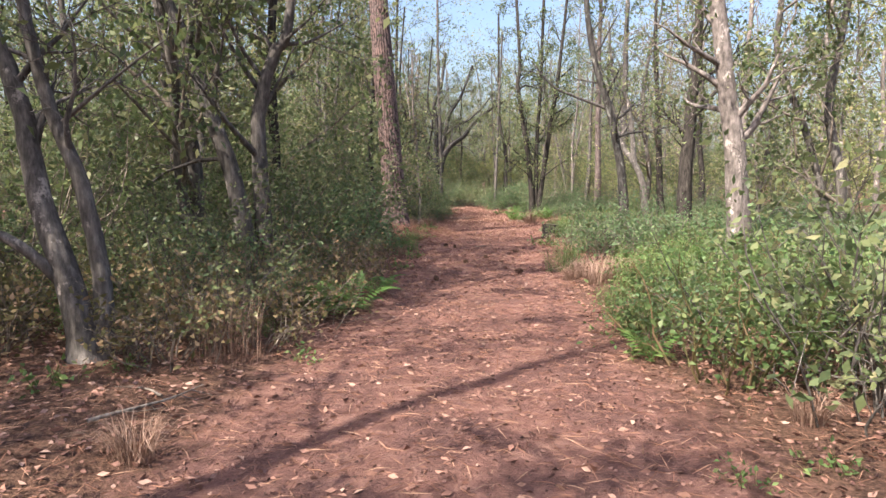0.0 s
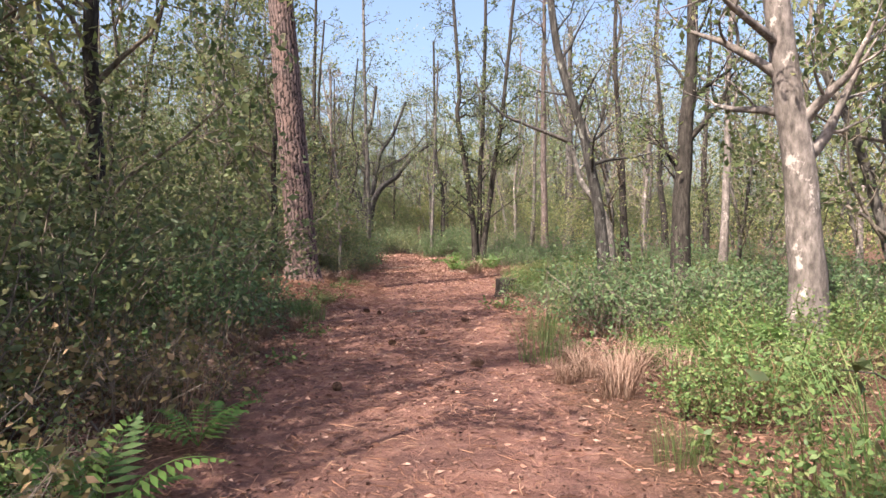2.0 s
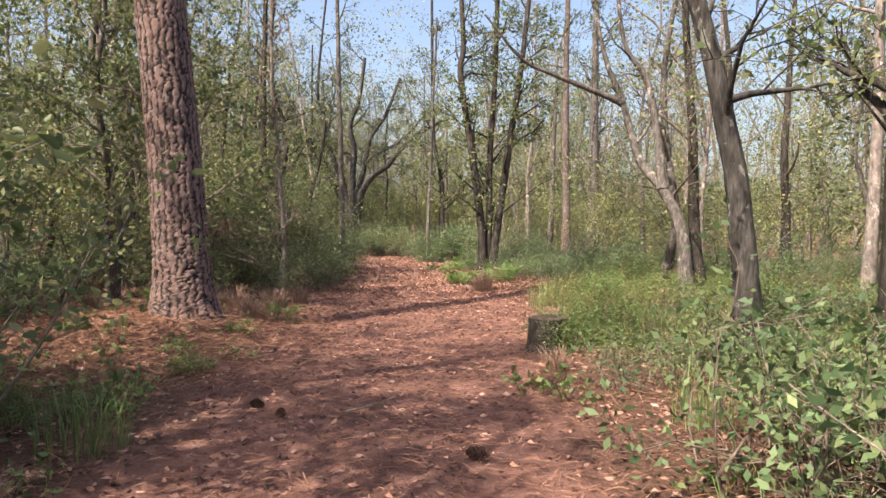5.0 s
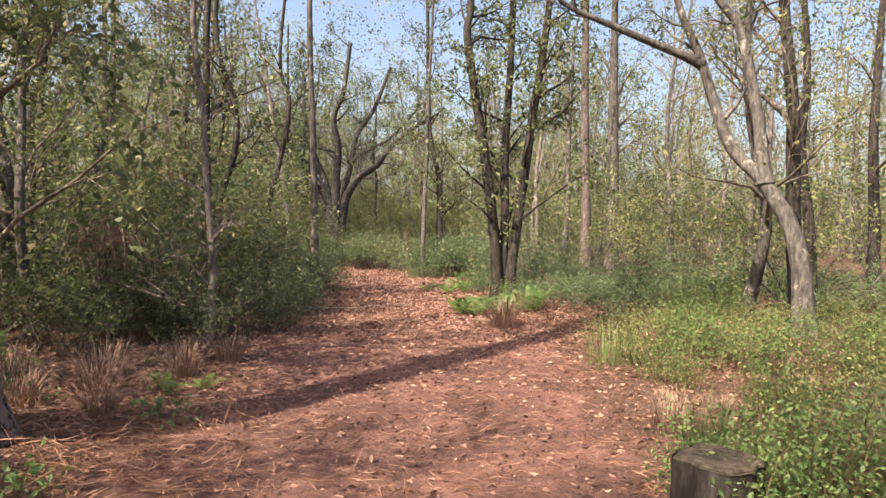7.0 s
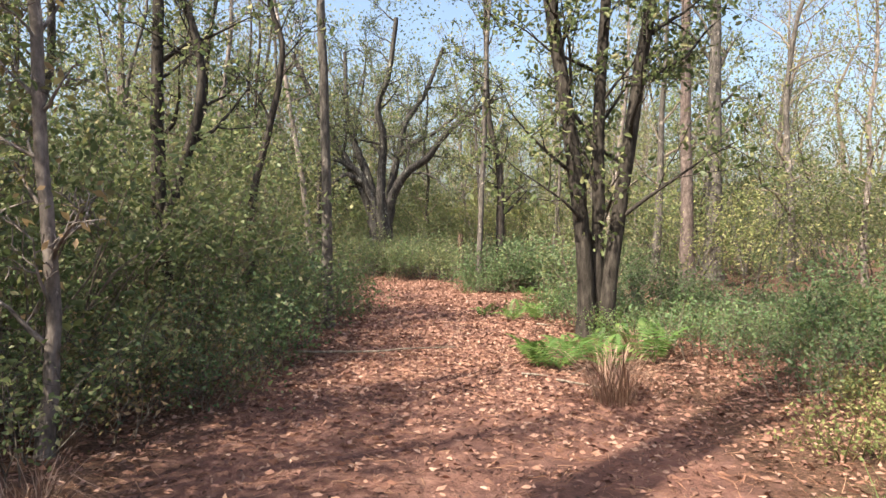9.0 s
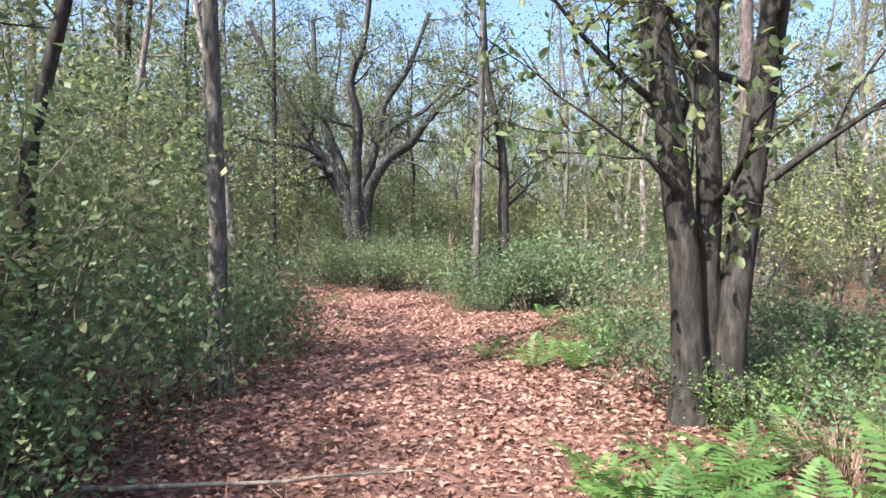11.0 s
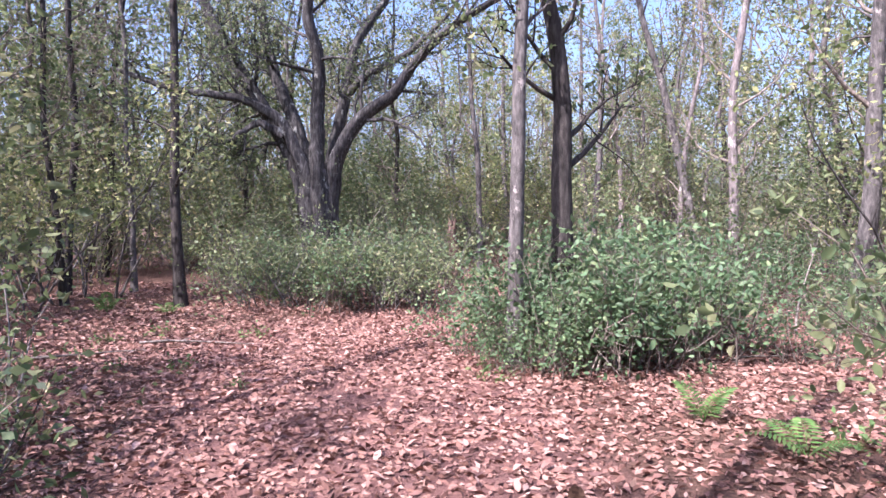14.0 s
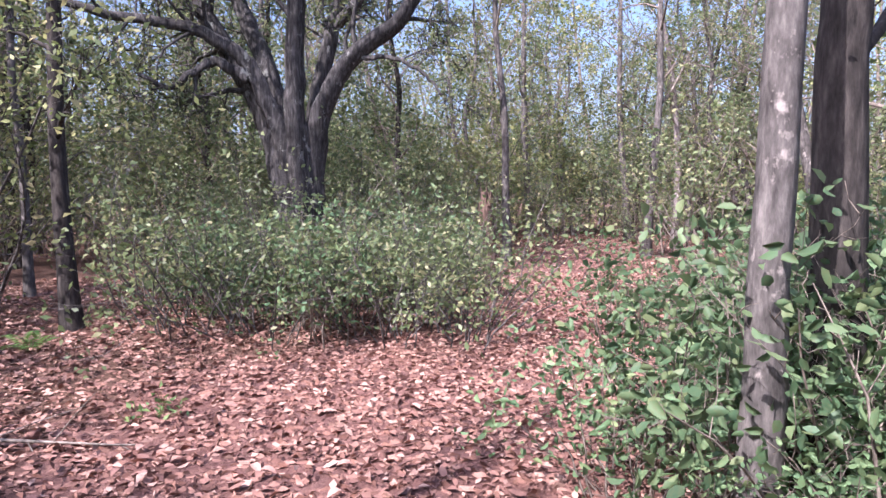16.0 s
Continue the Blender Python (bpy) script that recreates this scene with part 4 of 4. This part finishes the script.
thicket(22, -4, -0.6, 6, 13.2, {"brown": 3, "broad2": 2, "weed": 2, "grass": 1}, 0.5, 0.8, 0.25, 0.5)
thicket(14, -11, -5.5, 3, 20, {"tall": 2, "tall2": 3, "twiggy": 1}, 0.9, 1.2, 1, 1.1)
thicket(7, -8, -3.6, 15.5, 20, {"broad": 3, "broad2": 1}, 0.8, 1.05, 1, 0.9)
# right of the start: lush weeds, then a dark bush, then sunny low weeds
thicket(36, 1.5, 7, 3.6, 6.9, {"weed": 6, "grass": 2, "broad2": 2, "straw": 1, "twiggy": 1}, 0.65, 1.4, 0.35, 0.42)
thicket(20, 1.9, 4.4, 8.0, 10.4, {"hay": 5, "weed": 3, "sprig": 1}, 0.6, 0.95, 0.25, 0.35)
thicket(32, 2.4, 8.5, 10.9, 12.6, {"broad2": 1}, 0.95, 1.15, 0.85, 0.45)
thicket(16, 3.0, 8.5, 12.6, 14.4, {"broad2": 3, "weed": 3}, 0.55, 0.8, 0.9, 0.5)
thicket(9, 5.0, 9, 8.5, 11.5, {"broad2": 3, "weed": 2}, 0.8, 1.1, 0.6, 0.7)
thicket(34, 2.6, 8, 14.2, 17.4, {"weed": 4, "broad2": 4, "weed2": 1, "grass": 1}, 0.55, 0.8, 0.45, 0.42)
thicket(54, 3.5, 10, 17.0, 23.0, {"weed2": 6, "weed": 3}, 0.6, 0.85, 0.5, 0.45)
thicket(34, 4.4, 12, 22.5, 29, {"broad2": 4, "weed": 2, "broad": 1}, 0.7, 1.0, 0.9, 0.6)
thicket(30, 5.2, 16, 22, 31, {"broad2": 4, "weed": 3, "broad": 2}, 0.7, 1.0, 1.5, 0.8)
thicket(14, 8, 18, 8, 24, {"broad": 3, "weed": 3, "tall": 1}, 0.8, 1.2, 1, 1.2)
thicket(12, 3.4, 6, 24, 29, {"broad2": 3, "weed": 2, "broad": 1}, 0.5, 0.75, 0.5, 0.5)
thicket(20, -2.8, 0.0, 21.0, 24.6, {"twiggy": 2, "broad2": 3, "broad": 2, "brown": 1}, 0.55, 0.8, 0.1, 0.42)
for x, y, s in [(-2.0, 20.75, 0.75), (-1.5, 21.3, 0.7), (-2.6, 20.9, 0.8), (-2.1, 21.5, 0.8)]:
    plant("twiggy", x, y, s)
# the dark thicket past the pine
thicket(30, -5.5, -0.2, 21.6, 25, {"twiggy": 3, "broad": 3, "brown": 2, "tall": 2}, 0.7, 1.05, 0.3, 0.55)
thicket(44, -5, 0.2, 23.5, 30.8, {"broad": 4, "tall": 3, "twiggy": 2, "tall2": 1}, 0.75, 1.1, 0.3, 0.6)
thicket(14, -10, -5, 20, 44, {"tall": 2, "tall2": 3, "twiggy": 1}, 0.9, 1.2, 1, 1.3)
# the evergreen bush round the two trunks, and brush behind it
thicket(13, 3.05, 4.4, 33.0, 35.0, {"broad": 1}, 0.9, 1.1, -5, 0.4)
for x, y, size in [(2.6, 34.1, 0.85), (3.15, 33.1, 0.8), (2.75, 33.95, 1.0), (2.3, 33.85, 0.7), (3.45, 32.95, 0.9), (3.8, 33.1, 1.0), (2.78, 32.95, 0.6), (2.42, 33.0, 0.42)]:
    plant("broad", x, y, size)
thicket(18, 3.4, 8.5, 33.2, 37.0, {"broad": 3, "broad2": 3}, 0.7, 0.95, -5, 0.6)
thicket(20, 5.5, 14, 36, 46, {"twiggy": 3, "tall2": 2, "tall": 1, "broad": 2}, 0.8, 1.1, 0.8, 1.0)
# brush before the oak and across the far end of the clearing
thicket(22, -1.0, 1.8, 37.1, 39.4, {"twiggy": 6, "broad": 2}, 0.9, 1.15, -5, 0.42)
thicket(8, -1.8, 1.4, 39.4, 41.5, {"twiggy": 3, "broad2": 3}, 0.7, 0.9, -5, 0.6)
thicket(8, -2, 2.5, 41, 43, {"twiggy": 4, "broad": 2}, 0.7, 0.9, 0.4, 0.8)
thicket(20, -7.5, 3.5, 43.6, 48, {"twiggy": 4, "tall2": 2, "tall": 2}, 0.9, 1.2, 0.4, 0.9)
thicket(10, -7.5, -2.6, 30, 36, {"twiggy": 2, "broad": 2, "tall": 1}, 0.7, 1.0, 0.2, 0.8)
thicket(16, 2, 14, 49, 56, {"twiggy": 2, "tall2": 2, "tall": 2}, 0.9, 1.2, 0.4, 1.0)
thicket(14, -3, 12, 46, 54, {"twiggy": 2, "tall2": 2, "tall": 2}, 0.9, 1.2, 0.6, 1.2)
# the sapling with large leaves, dry tufts, and grass at the edges
plant("tall", 4.35, 29.5, 0.85)
for x, y, s in [(-0.35, 28.3, 0.8), (-0.7, 27.7, 0.9), (-0.95, 28.8, 0.9), (-0.15, 29.0, 0.7), (-0.5, 27.0, 0.8), (-0.3, 28.6, 0.75)]:
    plant("broad2", x, y, s * 1.3, 1.25)
for x, y, s in [(2.0, 8.8, 0.8), (2.2, 9.2, 0.9), (2.0, 9.6, 0.7), (2.95, 22.9, 1.25), (2.55, 8.9, 0.8), (-0.75, 19.6, 0.8), (-0.5, 20.4, 0.8),
                (-1.3, 19.2, 0.9), (-1.9, 18.9, 1.0), (-2.3, 19.4, 0.9), (-1.1, 18.6, 0.7), (3.7, 24.6, 0.9), (3.9, 16.4, 0.8)]:
    plant("hay", x, y, s)
thicket(34, -4.2, 0.3, 17.9, 21.4, {"hay": 3, "sprig": 1}, 0.35, 0.65, 0.1, 0.28)
thicket(5, -5.5, -3.5, 18.5, 21.5, {"twiggy": 1, "broad": 1}, 0.7, 0.9, 0.1, 0.6)
thicket(14, 2, 5, 15, 20, {"hay": 2, "grass": 1}, 0.4, 0.8, 0.1, 0.4)
thicket(24, -2, 3, 3, 15, {"hay": 2, "grass": 2}, 0.4, 0.7, 0.02, 0.4)


thicket(70, -3, 5, 2, 31, {"sprig": 1}, 0.7, 1.5, -0.25, 0.3)
thicket(20, -2.6, 0.2, 12.5, 19.5, {"sprig": 1}, 0.9, 1.6, -0.1, 0.25)
thicket(20, -2, 4.5, 28, 36, {"sprig": 1}, 0.6, 1.2, -0.8, 0.4)
for x, y, s in [(-1.45, 13.7, 0.35), (-1.2, 13.95, 0.3), (-1.7, 14.1, 0.35), (-0.75, 15.2, 0.3), (-1.9, 13.6, 0.4)]:
    plant("weed", x, y, s)
for x, y, s in [(2.85, 16.05, 0.55), (2.75, 16.55, 0.6), (3.1, 16.3, 0.6), (3.9, 29.3, 0.6), (4.2, 29.9, 0.7)]:
    plant("weed", x, y, s)
plant("broad2", 4.1, 29.5, 0.6)
for x, y, size in [(-0.6, 22.6, 0.7), (-0.5, 23.3, 0.75), (-0.9, 22.0, 0.7), (-1.2, 22.7, 0.85)]:
    plant("broad2", x, y, size)
thicket(12, 3.4, 5.6, 24.0, 26.6, {"broad2": 2, "weed": 2}, 0.55, 0.8, 0.2, 0.4)


# ---- ferns ----
def fern_frond():
    b = Buf()
    n = 16
    u = np.linspace(0, 1, n)
    rachis = np.stack([u * 0.42, 0 * u, 0.5 * u - 0.38 * u**2], 1)
    b.tube(rachis, np.linspace(0.004, 0.001, n), 3)
    for i in range(2, n):
        ln = 0.115 * math.sin(math.pi * (0.16 + 0.84 * u[i]) ** 0.8) + 0.008
        for side in (-1, 1):
            p = rachis[i]
            tip = p + np.array([0.35 * ln, side * ln, -0.15 * ln])
            w = np.array([0.012, 0, 0.004])
            m = (p + tip) / 2
            b.add([p - w * 0.6, m - w, tip, m + w], [[0, 1, 2, 3]])
    return b.mesh("frond", M_FERN)


FROND = fern_frond()


def fern(x, y, s=1.0, count=8):
    root = tagged(new("fern"), "bright green fern with arching feathered fronds", "fern", "ferns beside the path")
    root.location = (x, y, gz(x, y))
    root.scale = (s, s, s)
    for k in range(count):
        f = new("frond", FROND)
        f.parent = root
        f.rotation_euler = (0, radians(BRUSH.uniform(-38, 10)), 2 * math.pi * k / count + BRUSH.uniform(-0.3, 0.3))
        f.scale = [BRUSH.uniform(0.8, 1.15)] * 3


for x, y, s, c in [(-1.1, 7.0, 1.2, 8), (-1.35, 6.6, 1.1, 7), (-0.95, 8.0, 1.0, 7), (2.7, 9.6, 1.0, 7), (3.0, 9.0, 1.1, 8), (3.45, 9.5, 1.2, 8), (3.2, 9.95, 1.0, 8), (3.75, 9.2, 1.1, 7), (-1.9, 9.2, 1.3, 8), (1.55, 5.0, 0.8, 6), (-2.5, 19.6, 1.2, 8),
                   (-0.7, 18.9, 0.5, 5), (-0.45, 19.2, 0.5, 5), (2.75, 24.2, 1.05, 9), (2.95, 24.6, 1.1, 8), (3.8, 24.3, 1.2, 7), (3.3, 24.9, 1.0, 7), (2.75, 28.1, 0.95, 8), (2.55, 24.35, 0.9, 8), (3.25, 24.1, 1.0, 8), (3.65, 24.9, 1.1, 8), (2.5, 24.8, 0.8, 7),
                   (3.05, 27.7, 0.9, 7), (3.5, 28.2, 1.0, 8), (2.3, 28.6, 0.7, 6), (3.7, 30.6, 0.8, 6), (3.4, 31.2, 0.7, 6), (-3.1, 37.3, 0.9, 7), (-0.7, 37.9, 0.9, 6), (-1.9, 36.6, 0.6, 6)]:
    fern(x, y, s, c)


# ---- small things on the ground ----
def stump():
    root = tagged(new("tree_stump"), "short weathered sawn tree stump at the path edge", "stump")
    root.location = (2.6, 16.2, gz(2.6, 16.2) - 0.06)
    b = Buf()
    sides = 28
    ang = np.arange(sides) * 2 * np.pi / sides
    z = np.linspace(0, 0.4, 9)
    rad = (0.19 + 0.08 * np.exp(-z / 0.07))[:, None] * (1 + 0.08 * np.sin(4 * ang + 1) + 0.05 * np.sin(9 * ang))[None]
    b.tube(np.stack([0 * z, 0.02 * z, z], 1), rad, sides)
    part("bark", b, M_DARK, root)
    t = Buf()
    r2 = np.stack([rad[-1] * 0.99, rad[-1] * 0.9, rad[-1] * 0.5, rad[-1] * 0.02])
    t.tube(np.array([[0, 0, 0.395], [0, 0, 0.41], [0, 0, 0.414], [0, 0, 0.418]]), r2, sides)
    part("cut_top", t, M_ROT, root, "dark cracked cut face")


def snag():
    root = tagged(new("broken_snag"), "broken rotten reddish stump standing at the bend of the path", "dead tree")
    root.location = (2.38, 39.9, gz(2.38, 39.9) - 0.05)
    b = Buf()
    sides = 14
    z = np.linspace(0, 1.5, 16)
    ang = np.arange(sides) * 2 * np.pi / sides
    rng = np.random.default_rng(6)
    rad = (0.13 - 0.03 * z + 0.07 * np.exp(-z / 0.15))[:, None] * (1 + 0.18 * np.sin(3 * ang + 2 * z[:, None])) + rng.normal(size=(16, sides)) * 0.008
    rad[-3:] *= np.array([0.85, 0.6, 0.25])[:, None]
    b.tube(np.stack([0.04 * np.sin(3 * z), 0 * z, z], 1), rad, sides)
    part("trunk", b, M_RED, root)
    s = Buf()
    for k in range(7):
        a = rng.uniform(0, 6.28)
        p = np.array([0.07 * math.cos(a), 0.07 * math.sin(a), 1.3])
        s.tube([p, p + (0.01, 0, 0.12), p + (0.02 * rng.normal(), 0.02, rng.uniform(0.18, 0.35))], [0.03, 0.02, 0.004], 4)
    tagged(part("splinter_crown", s, M_RED, root), kind="stuff")


def fallen_branch(x, y, length, turn, r=0.018, seed=0, lift=0.03, forks=4, tilt=0.0):
    root = tagged(new("fallen_branch"), "fallen bare grey branch lying in the litter", "branch")
    root.location = (x, y, gz(x, y) + lift)
    root.rotation_euler = (0, -radians(tilt), radians(turn))
    t = Tree(900 + seed, (3,), 0.4, 40, 0.12, 0.0, 0.3, 0.003)
    b = Buf()
    ln = t.line((0, 0, 0), (1, 0, 0), length, 9)
    ln[:, 2] *= 0.25
    rr = np.linspace(r, r * 0.25, 10)
    b.tube(ln, rr, 7)
    part("stem", b, M_DEAD, root)
    w = Buf()
    t.sprout(w, ln, rr, 0, 0.2, forks, length * 0.35)
    tagged(part("twig_spray", w, M_DEAD, root), kind="stuff")


def pine_cone(x, y, s, turn):
    root = tagged(new("pine_cone"), "dark brown open pine cone lying on the path", "pine cone", "pine cones on the path")
    root.location = (x, y, gz(x, y) + 0.03 * s)
    root.rotation_euler = (radians(90), 0, radians(turn))
    b = Buf()
    for i in range(70):
        u = i / 70
        a = i * 2.4
        r = 0.035 * math.sin(math.pi * (0.12 + 0.82 * u)) * s
        z = (u - 0.5) * 0.10 * s
        d = np.array([math.cos(a), math.sin(a), 0.35])
        side = np.array([-math.sin(a), math.cos(a), 0]) * 0.009 * s
        p = np.array([0, 0, z])
        b.add([p - side * 0.3, p + d * r * 0.8 - side, p + d * r * 1.1, p + d * r * 0.8 + side], [[0, 1, 2, 3]])
    part("cone_body", b, M_CONE, root)


def dead_vines():
    """A heap of dry brown vines and grass draped over the brush."""
    root = tagged(new("dead_vine_heap"), "drooping heap of dry brown vines over dark brush", "dead vines")
    root.location = (-2.0, 21.1, gz(-2.0, 21.1))
    rng = np.random.default_rng(17)
    b = Buf()
    for _ in range(150):
        a = rng.uniform(0, 2 * np.pi)
        d = np.array([math.cos(a), math.sin(a), 0]) * rng.uniform(0.15, 0.5)
        top = np.array([rng.normal() * 0.12, rng.normal() * 0.12, rng.uniform(1.1, 1.45)])
        b.tube(np.array([top, top + d * 0.5 + (0, 0, 0.03), top + d * 0.85 - (0, 0, 0.15), top + d - (0, 0, rng.uniform(0.15, 0.45))]), [0.004, 0.004, 0.003, 0.002], 3)
    tagged(part("vine_mass", b, M_HAY, root), kind="stuff")
    s = Buf()
    for _ in range(9):
        a = rng.uniform(0, 6.28)
        s.tube(np.array([(0.3 * math.cos(a), 0.3 * math.sin(a), -0.05), (0.15 * math.cos(a), 0.12 * math.sin(a), 0.7), (0.05 * rng.normal(), 0.05, 1.4)]), [0.014, 0.01, 0.006], 4)
    tagged(part("stemwork", s, M_TWIG, root), kind="stuff")


stump()
snag()
dead_vines()
for k, a in enumerate([(-2.1, 3.5, 0.8, 60, 0.014), (-0.2, 24.9, 1.9, 5, 0.018), (-1.5, 34.6, 1.3, 20, 0.016), (2.3, 23.9, 1.0, -10, 0.013), (2.6, 23.6, 0.8, -35, 0.012), (0.6, 14.1, 0.5, 25, 0.01),
                       (-2.3, 33.6, 1.2, 15, 0.016), (3.0, 27.2, 0.7, -40, 0.016), (-1.9, 4.0, 0.6, 140, 0.01), (4.6, 33.2, 1.0, 30, 0.012)]):
    fallen_branch(*a, seed=k)
fallen_branch(-2.2, 21.3, 1.5, -14, 0.03, 30, 0.75, 9, -8)
fallen_branch(-1.9, 21.2, 1.2, -30, 0.02, 31, 0.9, 8, -15)
fallen_branch(5.1, 33.0, 1.3, 60, 0.012, 32, 0.35, 3, 40)
fallen_branch(0.3, 39.0, 1.4, 30, 0.012, 33, 0.7, 5, 45)
for k, (x, y) in enumerate([(0.15, 14.1), (-0.05, 14.3), (1.1, 10.2), (0.7, 12.2), (-0.2, 9.4), (1.4, 13.2), (0.3, 11.4), (2.35, 30.3)]):
    pine_cone(x, y, 1.0 + 0.2 * (k % 3), 50 * k)


def litter(name, label, n, x0, x1, y0, y1, size, width, material, seed, keep, flat=0.85, lift=0.012, singles=0):
    """Countless fallen leaves or needles on the ground; some of the nearest are pieces of their own."""
    rng = np.random.default_rng(seed)
    x, y = rng.uniform(x0, x1, n), rng.uniform(y0, y1, n)
    ok = rng.uniform(size=n) < keep(x, y)
    x, y = x[ok], y[ok]
    b = Buf()
    pos = np.stack([x, y, ground_z(x, y) + rng.uniform(0.3, 1.0, len(x)) * lift], 1)
    b.leaves(pos, size, rng, width, face_up=flat)
    return tagged(new(name, b.mesh(name, material)), label, "leaf litter", kind="stuff")


def clearing(x, y):
    bare = np.exp(-(((x - 1.1) / 0.4) ** 2 + ((y - 32.3) / 0.45) ** 2)) + np.exp(-(((x - 1.3) / 0.4) ** 2 + ((y - 29.0) / 1.3) ** 2))
    return np.clip((y - 20.5) / 6, 0.06, 1) * np.where(off_path(x, y) < 3.5, 1.0, 0.5) * (1 - 0.85 * np.clip(bare, 0, 1))


OAK_LITTER = litter("leaf_litter", "deep litter of dry pinkish-brown oak leaves", 220000, -5.5, 6.5, 19, 42, 0.062, 0.5, M_LITTER, 61, clearing)
litter("leaf_litter", "brown leaves on the far bend of the path", 16000, 0, 11, 41.5, 54, 0.085, 0.5, M_LITTER, 65, lambda x, y: np.where(off_path(x, y) < 2, 1.0, 0.3))
litter("leaf_litter", "dry brown leaves scattered beside the path", 46000, -4.5, 6, 0, 26, 0.055, 0.5, M_LITTER, 62,
       lambda x, y: np.clip(0.5 + off_path(x, y) * 0.8, 0.4, 1))
litter("leaf_crumbs", "small dark crumbs of bark and broken leaves on the path", 42000, -3, 5, 0.5, 27, 0.028, 0.6, M_CRUMB, 66,
       lambda x, y: np.where(off_path(x, y) < 0.6, 1.0, 0.3))
litter("needle_litter", "fallen reddish pine needles", 60000, -4, 6, 1, 26, 0.16, 0.03, M_STRAW, 63, lambda x, y: np.where(np.abs(off_path(x, y)) < 1.6, 1.0, 0.4), 0.93, 0.008)
litter("needle_litter", "reddish pine needles heaped on the mound under the pine", 16000, -4, 0.3, 14.5, 19.5, 0.18, 0.03, M_STRAW, 64,
       lambda x, y: np.exp(-(((x + 1.5) / 1.5) ** 2 + ((y - 17) / 1.8) ** 2)) + 0.15, 0.75, 0.05)


def loose_leaves(parent):
    """The leaves that lie topmost along the last stretch of the path, one by one."""
    rng = np.random.default_rng(88)
    shapes = []
    for k in range(6):
        b = Buf()
        u = np.array([0, 0.25, 0.55, 0.8, 1.0]) * 0.085
        w = np.array([0.004, 0.017, 0.022, 0.015, 0.001]) * rng.uniform(0.85, 1.2)
        lift = 0.012 * np.sin(u / 0.085 * 3.1 + k) + 0.004
        curl = rng.uniform(0.2, 0.7) * w
        v = np.concatenate([np.stack([u, w, lift + curl], 1), np.stack([u, 0 * u, lift], 1), np.stack([u, -w, lift + curl], 1)])
        q = [[r * 5 + i, r * 5 + i + 1, r * 5 + i + 6, r * 5 + i + 5] for r in range(2) for i in range(4)]
        b.add(v, q)
        shapes.append(b.mesh("leaf", M_LOOSE))
    for k in range(290):
        x, y = rng.uniform(-0.9, 3.0), rng.uniform(26.5, 35.5)
        ob = new("leaf", shapes[k % 6])
        ob.parent = parent
        ob.matrix_basis = pose(x, y, gz(x, y) + 0.018, rng.uniform(-14, 14), rng.uniform(-14, 14), rng.uniform(0, 360))


loose_leaves(OAK_LITTER)
